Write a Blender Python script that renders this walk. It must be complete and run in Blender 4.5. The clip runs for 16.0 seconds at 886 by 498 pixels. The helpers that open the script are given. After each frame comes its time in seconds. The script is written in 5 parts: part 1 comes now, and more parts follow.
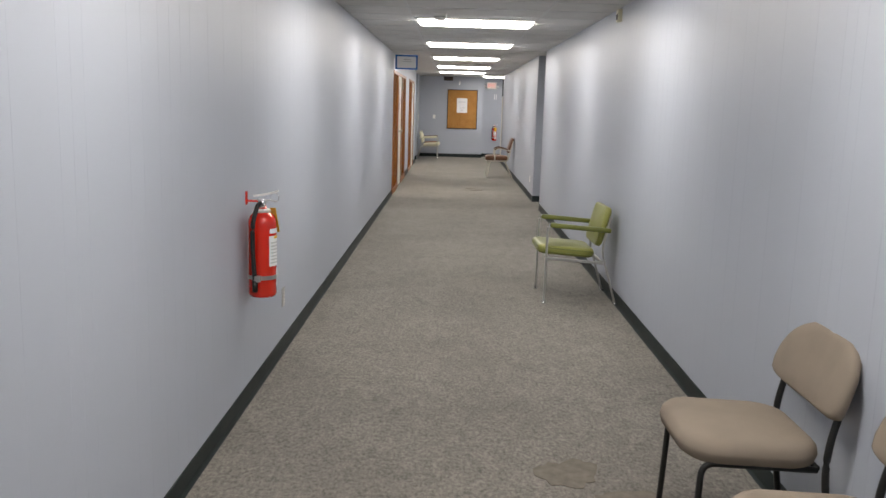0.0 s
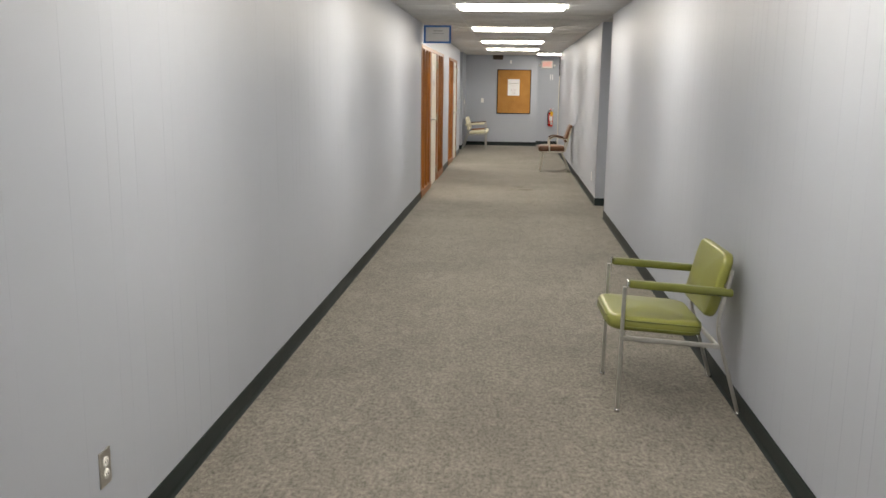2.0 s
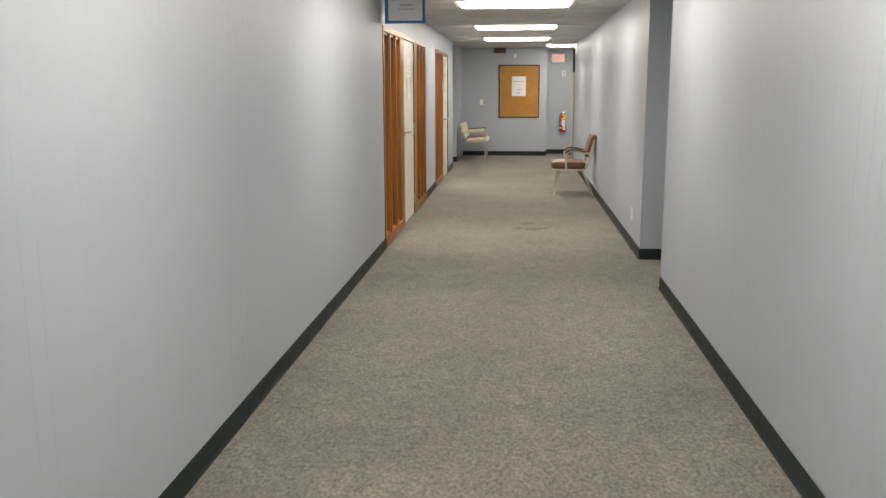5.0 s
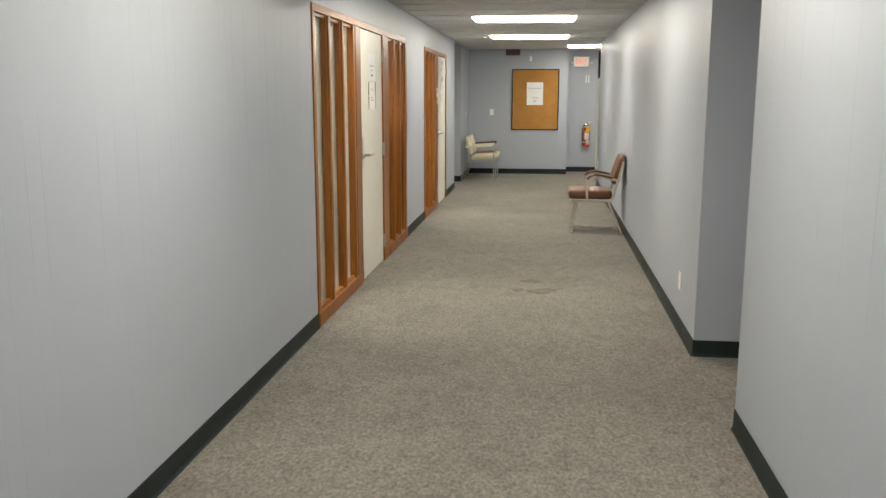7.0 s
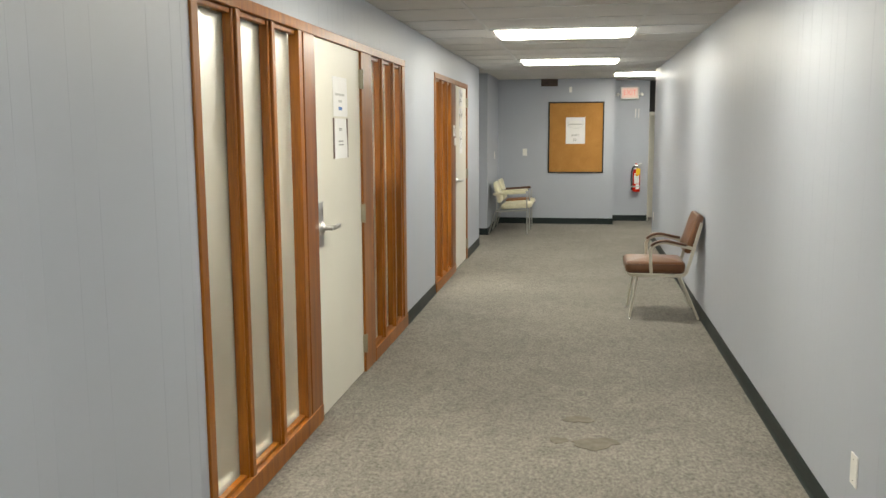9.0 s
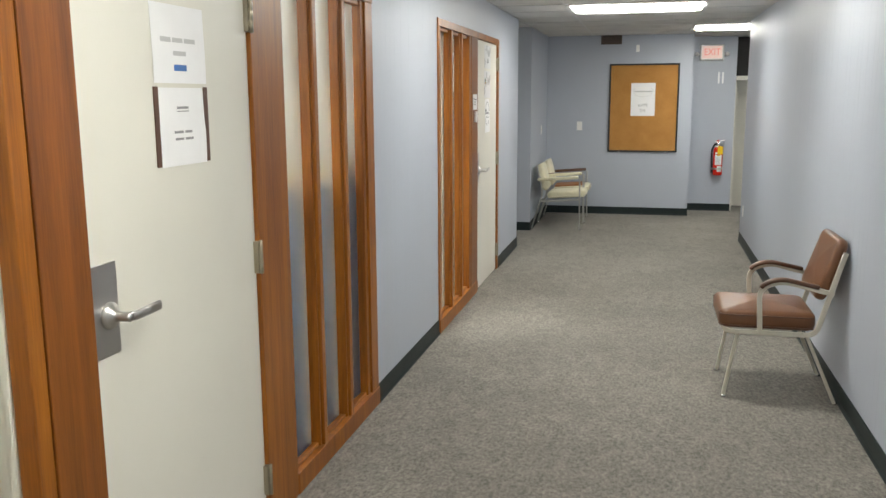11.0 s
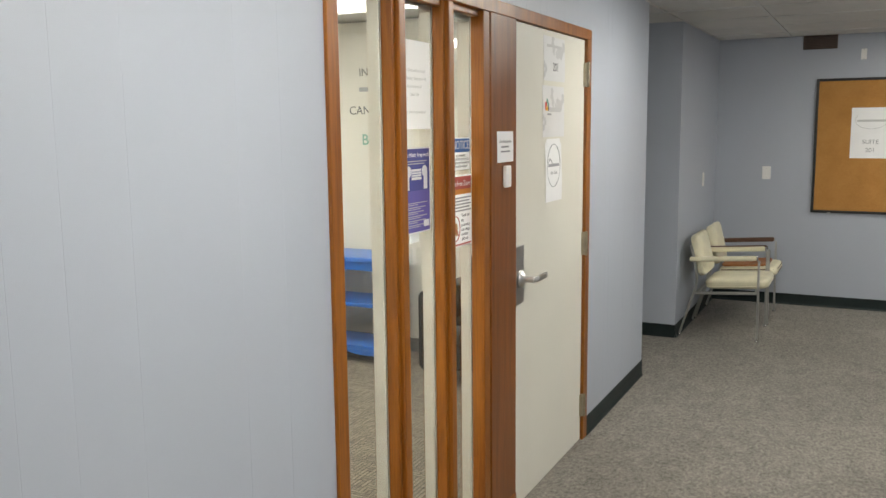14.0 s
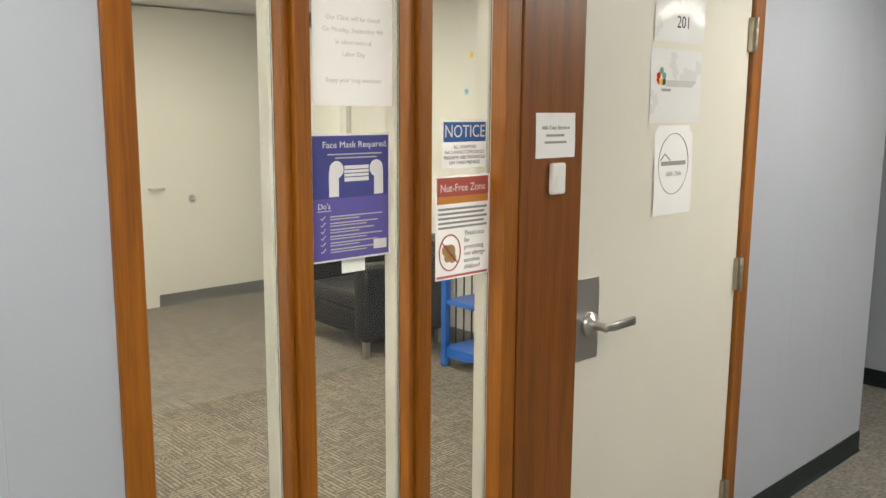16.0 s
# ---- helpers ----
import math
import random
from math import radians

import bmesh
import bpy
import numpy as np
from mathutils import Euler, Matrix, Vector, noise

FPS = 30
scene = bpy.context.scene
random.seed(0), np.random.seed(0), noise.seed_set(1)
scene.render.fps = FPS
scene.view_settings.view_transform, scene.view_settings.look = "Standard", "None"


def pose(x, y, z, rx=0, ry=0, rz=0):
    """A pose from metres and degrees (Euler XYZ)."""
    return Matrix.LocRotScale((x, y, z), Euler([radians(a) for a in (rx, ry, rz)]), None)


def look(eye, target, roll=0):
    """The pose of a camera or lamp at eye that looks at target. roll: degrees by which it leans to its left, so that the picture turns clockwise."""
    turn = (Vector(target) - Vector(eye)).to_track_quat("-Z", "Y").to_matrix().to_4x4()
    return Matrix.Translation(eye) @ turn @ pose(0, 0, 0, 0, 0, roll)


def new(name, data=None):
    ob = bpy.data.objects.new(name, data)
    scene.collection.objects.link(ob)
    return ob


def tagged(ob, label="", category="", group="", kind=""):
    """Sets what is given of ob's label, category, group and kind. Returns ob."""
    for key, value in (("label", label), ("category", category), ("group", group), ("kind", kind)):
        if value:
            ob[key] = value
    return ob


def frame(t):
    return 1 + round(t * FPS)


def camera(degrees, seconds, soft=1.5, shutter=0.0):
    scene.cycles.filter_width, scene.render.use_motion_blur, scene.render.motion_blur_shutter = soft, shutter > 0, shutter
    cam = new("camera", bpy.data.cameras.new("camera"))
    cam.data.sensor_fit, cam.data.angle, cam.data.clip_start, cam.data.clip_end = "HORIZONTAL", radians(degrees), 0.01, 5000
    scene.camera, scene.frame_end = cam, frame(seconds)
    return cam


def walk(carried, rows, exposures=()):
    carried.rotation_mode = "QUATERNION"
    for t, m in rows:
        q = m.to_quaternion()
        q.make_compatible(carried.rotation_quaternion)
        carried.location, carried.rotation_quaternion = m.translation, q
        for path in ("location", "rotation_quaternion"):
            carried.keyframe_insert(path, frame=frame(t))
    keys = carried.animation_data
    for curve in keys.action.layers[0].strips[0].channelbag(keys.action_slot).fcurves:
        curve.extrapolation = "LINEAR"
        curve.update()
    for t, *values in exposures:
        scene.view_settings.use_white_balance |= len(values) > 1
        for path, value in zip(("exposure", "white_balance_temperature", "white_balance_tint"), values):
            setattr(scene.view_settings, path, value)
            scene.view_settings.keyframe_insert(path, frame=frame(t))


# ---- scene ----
cam = camera(54.8, 16.0)

PATH = [
    (0, (1.01, -0.441, 1.535), (0.995, 1.531, 1.202), 1.7),
    (0.5, (1.053, 0.278, 1.545), (0.982, 2.241, 1.167), 1.3),
    (1, (1.102, 0.971, 1.526), (0.945, 2.938, 1.195), 0.2),
    (1.5, (1.201, 1.632, 1.53), (1.051, 3.596, 1.179), 0.5),
    (2, (1.233, 2.267, 1.52), (1.08, 4.226, 1.147), 0.7),
    (2.5, (1.281, 2.909, 1.515), (1.126, 4.867, 1.139), 0.8),
    (3, (1.249, 3.534, 1.531), (1.098, 5.493, 1.159), 0.5),
    (3.5, (1.249, 4.152, 1.531), (1.085, 6.112, 1.167), 0.7),
    (4, (1.24, 4.83, 1.528), (1.091, 6.79, 1.163), 0.8),
    (4.2, (1.206, 5.051, 1.525), (1.055, 7.01, 1.155), 0.5),
    (6.3, (1.384, 7.679, 1.534), (1.2, 9.634, 1.156), -0.5),
    (6.5, (1.399, 7.95, 1.542), (1.193, 9.902, 1.158), -0.1),
    (7, (1.453, 8.622, 1.519), (1.223, 10.576, 1.162), 0.1),
    (7.5, (1.471, 9.18, 1.527), (1.2, 11.129, 1.165), 0.0),
    (8, (1.448, 9.849, 1.511), (1.166, 11.804, 1.193), 0.2),
    (8.5, (1.411, 10.477, 1.525), (1.121, 12.436, 1.245), -0.0),
    (9, (1.361, 11.064, 1.548), (1.044, 13.019, 1.272), -0.3),
    (9.2, (1.37, 11.3, 1.544), (1.052, 13.253, 1.248), -0.3),
    (11.5, (1.287, 14.172, 1.594), (0.784, 16.074, 1.234), -0.1),
    (12, (1.224, 14.79, 1.554), (0.682, 16.679, 1.182), 0.1),
    (12.5, (1.258, 15.399, 1.538), (0.668, 17.271, 1.154), 0.1),
    (13, (1.233, 16.003, 1.562), (0.604, 17.859, 1.165), 0.6),
    (13.5, (1.229, 16.586, 1.592), (0.537, 18.429, 1.24), -0.3),
    (14, (1.278, 17.109, 1.618), (0.39, 18.878, 1.334), -0.6),
    (14.5, (1.342, 17.526, 1.626), (0.31, 19.214, 1.332), -0.4),
    (15, (1.478, 17.884, 1.602), (0.247, 19.431, 1.298), 0.5),
    (15.5, (1.524, 18.12, 1.596), (0.143, 19.53, 1.274), 0.0),
    (16, (1.466, 18.398, 1.609), (0.03, 19.751, 1.282), 0.4),
]
walk(cam, [(t, look(eye, target, roll)) for t, eye, target, roll in PATH],
     exposures=[(0.0, 0.02, 6800, 13), (0.6, 0.12, 7000, 12), (1.5, 0.12, 7150, 11), (2.4, 0.12, 7450, 10), (3.2, 0.2, 7400, 9), (4.0, 0.14, 7250, 9), (7.0, 0.12, 7400, 7), (9.0, 0.2, 7300, 5), (11.5, 0.15, 6650, 7), (13.5, 0.1, 6750, 8), (14.5, -0.1, 7000, 8), (16.0, -0.06, 7150, 8)])


# ---- world and exposure ----
world = bpy.data.worlds.new("world")
scene.world = world
world.use_nodes = True
world.node_tree.nodes["Background"].inputs[0].default_value = (0.5, 0.52, 0.55, 1)
world.node_tree.nodes["Background"].inputs[1].default_value = 0.05

# ---- plan in metres: x across the hall, y along it ----
CZ = 2.355         # ceiling
XR = 2.35          # right wall
Y0 = -3.2          # hall behind the start
YE = 25.25         # end wall
U1A, U1B = 13.946, 17.63   # first wooden screen
U2A, U2B = 18.985, 21.295   # second wooden screen
YL = 22.52         # left wall ends
RA, RB = 12.485, 13.61      # side opening on the right
RE = 23.36         # right wall ends
YX = 25.85         # exit wall
YA = 23.60         # alcove begins
XW, YN = -5.0, 22.42   # office: west wall and north wall
WT = 0.13          # partition thickness
LAMP_POWER = 19.5


# ---- materials ----
def nodes_of(name):
    m = bpy.data.materials.new(name)
    m.use_nodes = True
    return m, m.node_tree, m.node_tree.nodes["Principled BSDF"]


def surface(name, colour, rough=0.5, metal=0.0, vary=0.06, scale=6.0, grain=0.0, grain_scale=300.0, coat=0.0, stretch=(1, 1, 1), spec=0.5, per_object=0.0):
    """Paint, plastic, metal or cloth: a base colour with broad stains and fine grain, both in metres."""
    m, t, b = nodes_of(name)
    n, l = t.nodes, t.links
    co = n.new("ShaderNodeTexCoord")
    mp = n.new("ShaderNodeMapping")
    mp.inputs["Scale"].default_value = stretch
    l.new(co.outputs["Object"], mp.inputs["Vector"])
    big = n.new("ShaderNodeTexNoise")
    big.inputs["Scale"].default_value, big.inputs["Detail"].default_value = scale, 5
    l.new(mp.outputs[0], big.inputs["Vector"])
    fine = n.new("ShaderNodeTexNoise")
    fine.inputs["Scale"].default_value, fine.inputs["Detail"].default_value = grain_scale, 3
    l.new(mp.outputs[0], fine.inputs["Vector"])
    ramp = n.new("ShaderNodeMapRange")
    ramp.inputs["To Min"].default_value, ramp.inputs["To Max"].default_value = 1 - vary, 1 + vary
    ramp.inputs["From Min"].default_value, ramp.inputs["From Max"].default_value = 0.3, 0.7
    l.new(big.outputs["Fac"], ramp.inputs["Value"])
    mul = n.new("ShaderNodeMix")
    mul.data_type, mul.blend_type = "RGBA", "MULTIPLY"
    mul.inputs["Factor"].default_value = 1
    mul.inputs["A"].default_value = (*colour, 1)
    last = ramp.outputs[0]
    if per_object:
        info = n.new("ShaderNodeObjectInfo")
        pr = n.new("ShaderNodeMapRange")
        pr.inputs["To Min"].default_value, pr.inputs["To Max"].default_value = 1 - per_object, 1 + per_object
        l.new(info.outputs["Random"], pr.inputs["Value"])
        mm = n.new("ShaderNodeMath")
        mm.operation = "MULTIPLY"
        l.new(last, mm.inputs[0])
        l.new(pr.outputs[0], mm.inputs[1])
        last = mm.outputs[0]
    l.new(last, mul.inputs["B"])
    l.new(mul.outputs["Result"], b.inputs["Base Color"])
    rr = n.new("ShaderNodeMapRange")
    rr.inputs["To Min"].default_value, rr.inputs["To Max"].default_value = rough * 0.85, min(1, rough * 1.15)
    l.new(big.outputs["Fac"], rr.inputs["Value"])
    l.new(rr.outputs[0], b.inputs["Roughness"])
    b.inputs["Metallic"].default_value = metal
    b.inputs["Specular IOR Level"].default_value = spec
    b.inputs["Coat Weight"].default_value = coat
    if grain:
        bump = n.new("ShaderNodeBump")
        bump.inputs["Strength"].default_value, bump.inputs["Distance"].default_value = grain, 0.002
        l.new(fine.outputs["Fac"], bump.inputs["Height"])
        l.new(bump.outputs[0], b.inputs["Normal"])
    return m


def carpet(name, dark, light, scale, blocks=False):
    """Looped carpet: flecks of yarn in two tones, with broad wear; blocks: short dashes turned from tile to tile."""
    m, t, b = nodes_of(name)
    n, l = t.nodes, t.links
    co = n.new("ShaderNodeTexCoord")
    mp = n.new("ShaderNodeMapping")
    mp.inputs["Scale"].default_value = (1, 0.6, 1)
    l.new(co.outputs["Object"], mp.inputs["Vector"])
    fleck = n.new("ShaderNodeTexNoise")
    fleck.inputs["Scale"].default_value, fleck.inputs["Detail"].default_value, fleck.inputs["Roughness"].default_value = scale, 6, 0.75
    l.new(mp.outputs[0], fleck.inputs["Vector"])
    broad = n.new("ShaderNodeTexNoise")
    broad.inputs["Scale"].default_value, broad.inputs["Detail"].default_value = 1.3, 6
    l.new(co.outputs["Object"], broad.inputs["Vector"])
    ramp = n.new("ShaderNodeValToRGB")
    ramp.color_ramp.elements[0].position, ramp.color_ramp.elements[1].position = 0.38, 0.62
    ramp.color_ramp.elements[0].color, ramp.color_ramp.elements[1].color = (*dark, 1), (*light, 1)
    fac = fleck.outputs["Fac"]
    if blocks:
        dashes = []
        for turn in (0.0, math.pi / 2):
            tm = n.new("ShaderNodeMapping")
            tm.inputs["Rotation"].default_value = (0, 0, turn)
            l.new(co.outputs["Object"], tm.inputs["Vector"])
            bk = n.new("ShaderNodeTexBrick")
            bk.inputs["Scale"].default_value = 1
            bk.inputs["Mortar Size"].default_value, bk.inputs["Brick Width"].default_value, bk.inputs["Row Height"].default_value = 0.0035, 0.11, 0.021
            bk.inputs["Color1"].default_value, bk.inputs["Color2"].default_value, bk.inputs["Mortar"].default_value = (0.45, 0.45, 0.45, 1), (0.8, 0.8, 0.8, 1), (0.1, 0.1, 0.1, 1)
            l.new(tm.outputs[0], bk.inputs["Vector"])
            dashes.append(bk)
        patch = n.new("ShaderNodeTexNoise")
        patch.inputs["Scale"].default_value, patch.inputs["Detail"].default_value = 9, 1
        l.new(co.outputs["Object"], patch.inputs["Vector"])
        step = n.new("ShaderNodeMapRange")
        step.inputs["From Min"].default_value, step.inputs["From Max"].default_value = 0.47, 0.53
        l.new(patch.outputs["Fac"], step.inputs["Value"])
        bk = n.new("ShaderNodeMix")
        bk.data_type = "RGBA"
        l.new(step.outputs[0], bk.inputs["Factor"])
        l.new(dashes[0].outputs["Color"], bk.inputs["A"])
        l.new(dashes[1].outputs["Color"], bk.inputs["B"])
        mx = n.new("ShaderNodeMix")
        mx.data_type = "RGBA"
        mx.inputs["Factor"].default_value = 0.55
        l.new(fleck.outputs["Fac"], mx.inputs["A"])
        l.new(bk.outputs["Result"], mx.inputs["B"])
        fac = mx.outputs["Result"]
    swirl = n.new("ShaderNodeTexNoise")
    swirl.inputs["Scale"].default_value, swirl.inputs["Detail"].default_value, swirl.inputs["Distortion"].default_value = 13, 4, 1.4
    l.new(mp.outputs[0], swirl.inputs["Vector"])
    both = n.new("ShaderNodeMix")
    both.inputs["Factor"].default_value = 0.0 if blocks else 0.22
    l.new(fac, both.inputs["A"])
    l.new(swirl.outputs["Fac"], both.inputs["B"])
    l.new(both.outputs["Result"], ramp.inputs["Fac"])
    wear = n.new("ShaderNodeMapRange")
    wear.inputs["From Min"].default_value, wear.inputs["From Max"].default_value = 0.3, 0.7
    wear.inputs["To Min"].default_value, wear.inputs["To Max"].default_value = 0.86, 1.1
    l.new(broad.outputs["Fac"], wear.inputs["Value"])
    mul = n.new("ShaderNodeMix")
    mul.data_type, mul.blend_type = "RGBA", "MULTIPLY"
    mul.inputs["Factor"].default_value = 1
    l.new(ramp.outputs[0], mul.inputs["A"])
    l.new(wear.outputs[0], mul.inputs["B"])
    l.new(mul.outputs["Result"], b.inputs["Base Color"])
    b.inputs["Roughness"].default_value = 0.95
    b.inputs["Specular IOR Level"].default_value = 0.1
    b.inputs["Sheen Weight"].default_value = 0.15
    bump = n.new("ShaderNodeBump")
    bump.inputs["Strength"].default_value, bump.inputs["Distance"].default_value = 0.7, 0.006
    l.new(fleck.outputs["Fac"], bump.inputs["Height"])
    l.new(bump.outputs[0], b.inputs["Normal"])
    return m


def wood(name, dark, light, rough=0.3):
    """Varnished wood with upright grain."""
    m, t, b = nodes_of(name)
    n, l = t.nodes, t.links
    co = n.new("ShaderNodeTexCoord")
    info = n.new("ShaderNodeObjectInfo")
    mp = n.new("ShaderNodeMapping")
    mp.inputs["Scale"].default_value = (14, 14, 0.7)
    l.new(co.outputs["Object"], mp.inputs["Vector"])
    sh = n.new("ShaderNodeVectorMath")
    sh.operation = "MULTIPLY_ADD"
    sh.inputs[1].default_value = (1, 1, 1)
    l.new(mp.outputs[0], sh.inputs[0])
    cx = n.new("ShaderNodeCombineXYZ")
    ml = n.new("ShaderNodeMath")
    ml.operation = "MULTIPLY"
    ml.inputs[1].default_value = 37
    l.new(info.outputs["Random"], ml.inputs[0])
    l.new(ml.outputs[0], cx.inputs[0])
    l.new(ml.outputs[0], cx.inputs[1])
    l.new(cx.outputs[0], sh.inputs[2])
    a = n.new("ShaderNodeTexNoise")
    a.inputs["Scale"].default_value, a.inputs["Detail"].default_value, a.inputs["Distortion"].default_value = 1.6, 6, 0.6
    l.new(sh.outputs[0], a.inputs["Vector"])
    f = n.new("ShaderNodeTexNoise")
    f.inputs["Scale"].default_value, f.inputs["Detail"].default_value = 14, 4
    l.new(sh.outputs[0], f.inputs["Vector"])
    mix = n.new("ShaderNodeMix")
    mix.inputs["Factor"].default_value = 0.35
    l.new(a.outputs["Fac"], mix.inputs["A"])
    l.new(f.outputs["Fac"], mix.inputs["B"])
    ramp = n.new("ShaderNodeValToRGB")
    ramp.color_ramp.elements[0].position, ramp.color_ramp.elements[1].position = 0.33, 0.66
    ramp.color_ramp.elements[0].color, ramp.color_ramp.elements[1].color = (*dark, 1), (*light, 1)
    l.new(mix.outputs["Result"], ramp.inputs["Fac"])
    l.new(ramp.outputs[0], b.inputs["Base Color"])
    b.inputs["Roughness"].default_value = rough
    b.inputs["Coat Weight"].default_value, b.inputs["Coat Roughness"].default_value = 0.06, 0.25
    bump = n.new("ShaderNodeBump")
    bump.inputs["Strength"].default_value, bump.inputs["Distance"].default_value = 0.12, 0.001
    l.new(f.outputs["Fac"], bump.inputs["Height"])
    l.new(bump.outputs[0], b.inputs["Normal"])
    return m


def glowing(name, colour, strength):
    m, t, b = nodes_of(name)
    b.inputs["Base Color"].default_value = (*[c * 0.5 for c in colour], 1)
    b.inputs["Emission Color"].default_value = (*colour, 1)
    b.inputs["Emission Strength"].default_value = strength
    b.inputs["Roughness"].default_value = 0.4
    return m


def glass(name, rough=0.0, tint=(0.95, 0.98, 0.96), ior=1.45):
    m, t, b = nodes_of(name)
    b.inputs["Base Color"].default_value = (*tint, 1)
    b.inputs["Transmission Weight"].default_value = 1
    b.inputs["Roughness"].default_value = rough
    b.inputs["IOR"].default_value = ior
    return m


def thin_paper(name, colour):
    """Paper that lets a share of the light behind it through."""
    m, t, b = nodes_of(name)
    n, l = t.nodes, t.links
    b.inputs["Base Color"].default_value = (*colour, 1)
    b.inputs["Roughness"].default_value = 0.75
    tr = n.new("ShaderNodeBsdfTranslucent")
    tr.inputs["Color"].default_value = (*colour, 1)
    mix = n.new("ShaderNodeMixShader")
    mix.inputs[0].default_value = 0.5
    out = [x for x in n if x.type == "OUTPUT_MATERIAL"][0]
    l.new(b.outputs[0], mix.inputs[1])
    l.new(tr.outputs[0], mix.inputs[2])
    l.new(mix.outputs[0], out.inputs["Surface"])
    return m


def cork(name):
    m, t, b = nodes_of(name)
    n, l = t.nodes, t.links
    co = n.new("ShaderNodeTexCoord")
    v = n.new("ShaderNodeTexVoronoi")
    v.inputs["Scale"].default_value = 260
    l.new(co.outputs["Object"], v.inputs["Vector"])
    s = n.new("ShaderNodeTexNoise")
    s.inputs["Scale"].default_value, s.inputs["Detail"].default_value = 5, 6
    l.new(co.outputs["Object"], s.inputs["Vector"])
    mix = n.new("ShaderNodeMix")
    mix.inputs["Factor"].default_value = 0.5
    l.new(v.outputs["Distance"], mix.inputs["A"])
    l.new(s.outputs["Fac"], mix.inputs["B"])
    ramp = n.new("ShaderNodeValToRGB")
    ramp.color_ramp.elements[0].position, ramp.color_ramp.elements[1].position = 0.3, 0.7
    ramp.color_ramp.elements[0].color, ramp.color_ramp.elements[1].color = (0.36, 0.16, 0.035, 1), (0.52, 0.26, 0.07, 1)
    l.new(mix.outputs["Result"], ramp.inputs["Fac"])
    l.new(ramp.outputs[0], b.inputs["Base Color"])
    b.inputs["Roughness"].default_value = 0.9
    return m


PAINT = surface("wall_paint_blue_grey", (0.412, 0.446, 0.510), 0.45, vary=0.03, spec=0.8, scale=1.2, grain=0.12, grain_scale=420, per_object=0.006)
CREAM = surface("wall_paint_cream", (0.60, 0.575, 0.51), 0.5, vary=0.03, scale=1.5, grain=0.1)
DOOR = surface("door_paint_cream", (0.72, 0.70, 0.62), 0.38, vary=0.03, scale=2.0, grain=0.08, grain_scale=200)
BASE = surface("rubber_base_dark_green", (0.014, 0.022, 0.022), 0.45, vary=0.2, scale=5, grain=0.1, spec=0.25)
BASE_GREY = surface("rubber_base_grey", (0.12, 0.115, 0.105), 0.5, vary=0.1)
CARPET = carpet("hall_carpet", (0.100, 0.092, 0.080), (0.285, 0.262, 0.228), 62)
CARPET_ROOM = carpet("room_carpet", (0.068, 0.054, 0.039), (0.225, 0.192, 0.145), 52, True)
TILE = surface("ceiling_tile", (0.70, 0.69, 0.67), 0.95, vary=0.05, scale=3, grain=0.6, grain_scale=160, spec=0.1)
BAR = surface("ceiling_bar_white", (0.66, 0.66, 0.65), 0.5)
WOOD = wood("varnished_wood", (0.165, 0.046, 0.0035), (0.36, 0.122, 0.009), 0.36)
WOODFACE = wood("veneer_wood", (0.13, 0.037, 0.005), (0.265, 0.084, 0.011))
STOP = surface("glazing_bar_paint", (0.60, 0.59, 0.53), 0.45)
GLASS = glass("clear_glass")
REED = glass("reeded_glass", 0.31, (0.97, 0.98, 0.95), 1.3)
LENS = glowing("lamp_lens", (1.0, 0.985, 0.95), LAMP_POWER)
STEEL = surface("brushed_steel", (0.58, 0.57, 0.55), 0.33, 1.0, vary=0.03, scale=6)
CHROME = surface("chrome", (0.72, 0.72, 0.72), 0.16, 1.0, vary=0.05, scale=30)
GREYTUBE = surface("satin_aluminium", (0.50, 0.50, 0.48), 0.38, 0.85, vary=0.08, scale=25)
CREAMTUBE = surface("cream_enamel", (0.55, 0.52, 0.44), 0.4, 0.2, vary=0.06, scale=20)
BLACK = surface("black_paint", (0.012, 0.012, 0.012), 0.4, vary=0.2)
RUBBER = surface("black_rubber", (0.018, 0.018, 0.02), 0.55, vary=0.2, grain=0.2)
RED = surface("red_enamel", (0.74, 0.024, 0.010), 0.2, vary=0.05, coat=0.6)
WHITE = surface("white_plastic", (0.86, 0.85, 0.82), 0.35, vary=0.02)
PAPER = surface("white_paper", (0.87, 0.87, 0.87), 0.7, vary=0.02, scale=9)
THIN = thin_paper("thin_white_paper", (0.9, 0.9, 0.9))
SLEEVE = surface("plastic_sleeve", (0.78, 0.78, 0.78), 0.28, vary=0.02, grain=0.25, grain_scale=14, coat=0.25)
OLIVE = surface("olive_vinyl", (0.225, 0.235, 0.055), 0.33, vary=0.05, scale=9, grain=0.04, grain_scale=500, coat=0.1)
OLIVE_DARK = surface("olive_plastic_arm", (0.13, 0.145, 0.028), 0.3, vary=0.12, scale=12, coat=0.2)
BROWN = surface("brown_vinyl", (0.14, 0.058, 0.024), 0.34, vary=0.12, scale=9, grain=0.05, grain_scale=500)
BROWN_DARK = surface("brown_arm_pad", (0.10, 0.045, 0.024), 0.35, vary=0.2, scale=20)
IVORY = surface("ivory_vinyl", (0.72, 0.68, 0.50), 0.38, vary=0.1, scale=10, grain=0.15, grain_scale=500)
RUST = surface("worn_tan_vinyl", (0.36, 0.14, 0.04), 0.5, vary=0.15, scale=12)
TAUPE = surface("taupe_cloth", (0.25, 0.207, 0.165), 0.9, vary=0.06, scale=8, grain=0.6, grain_scale=900, spec=0.15)
LEATHER = surface("black_leather", (0.008, 0.0078, 0.0078), 0.42, vary=0.25, scale=9, grain=0.08, grain_scale=260)
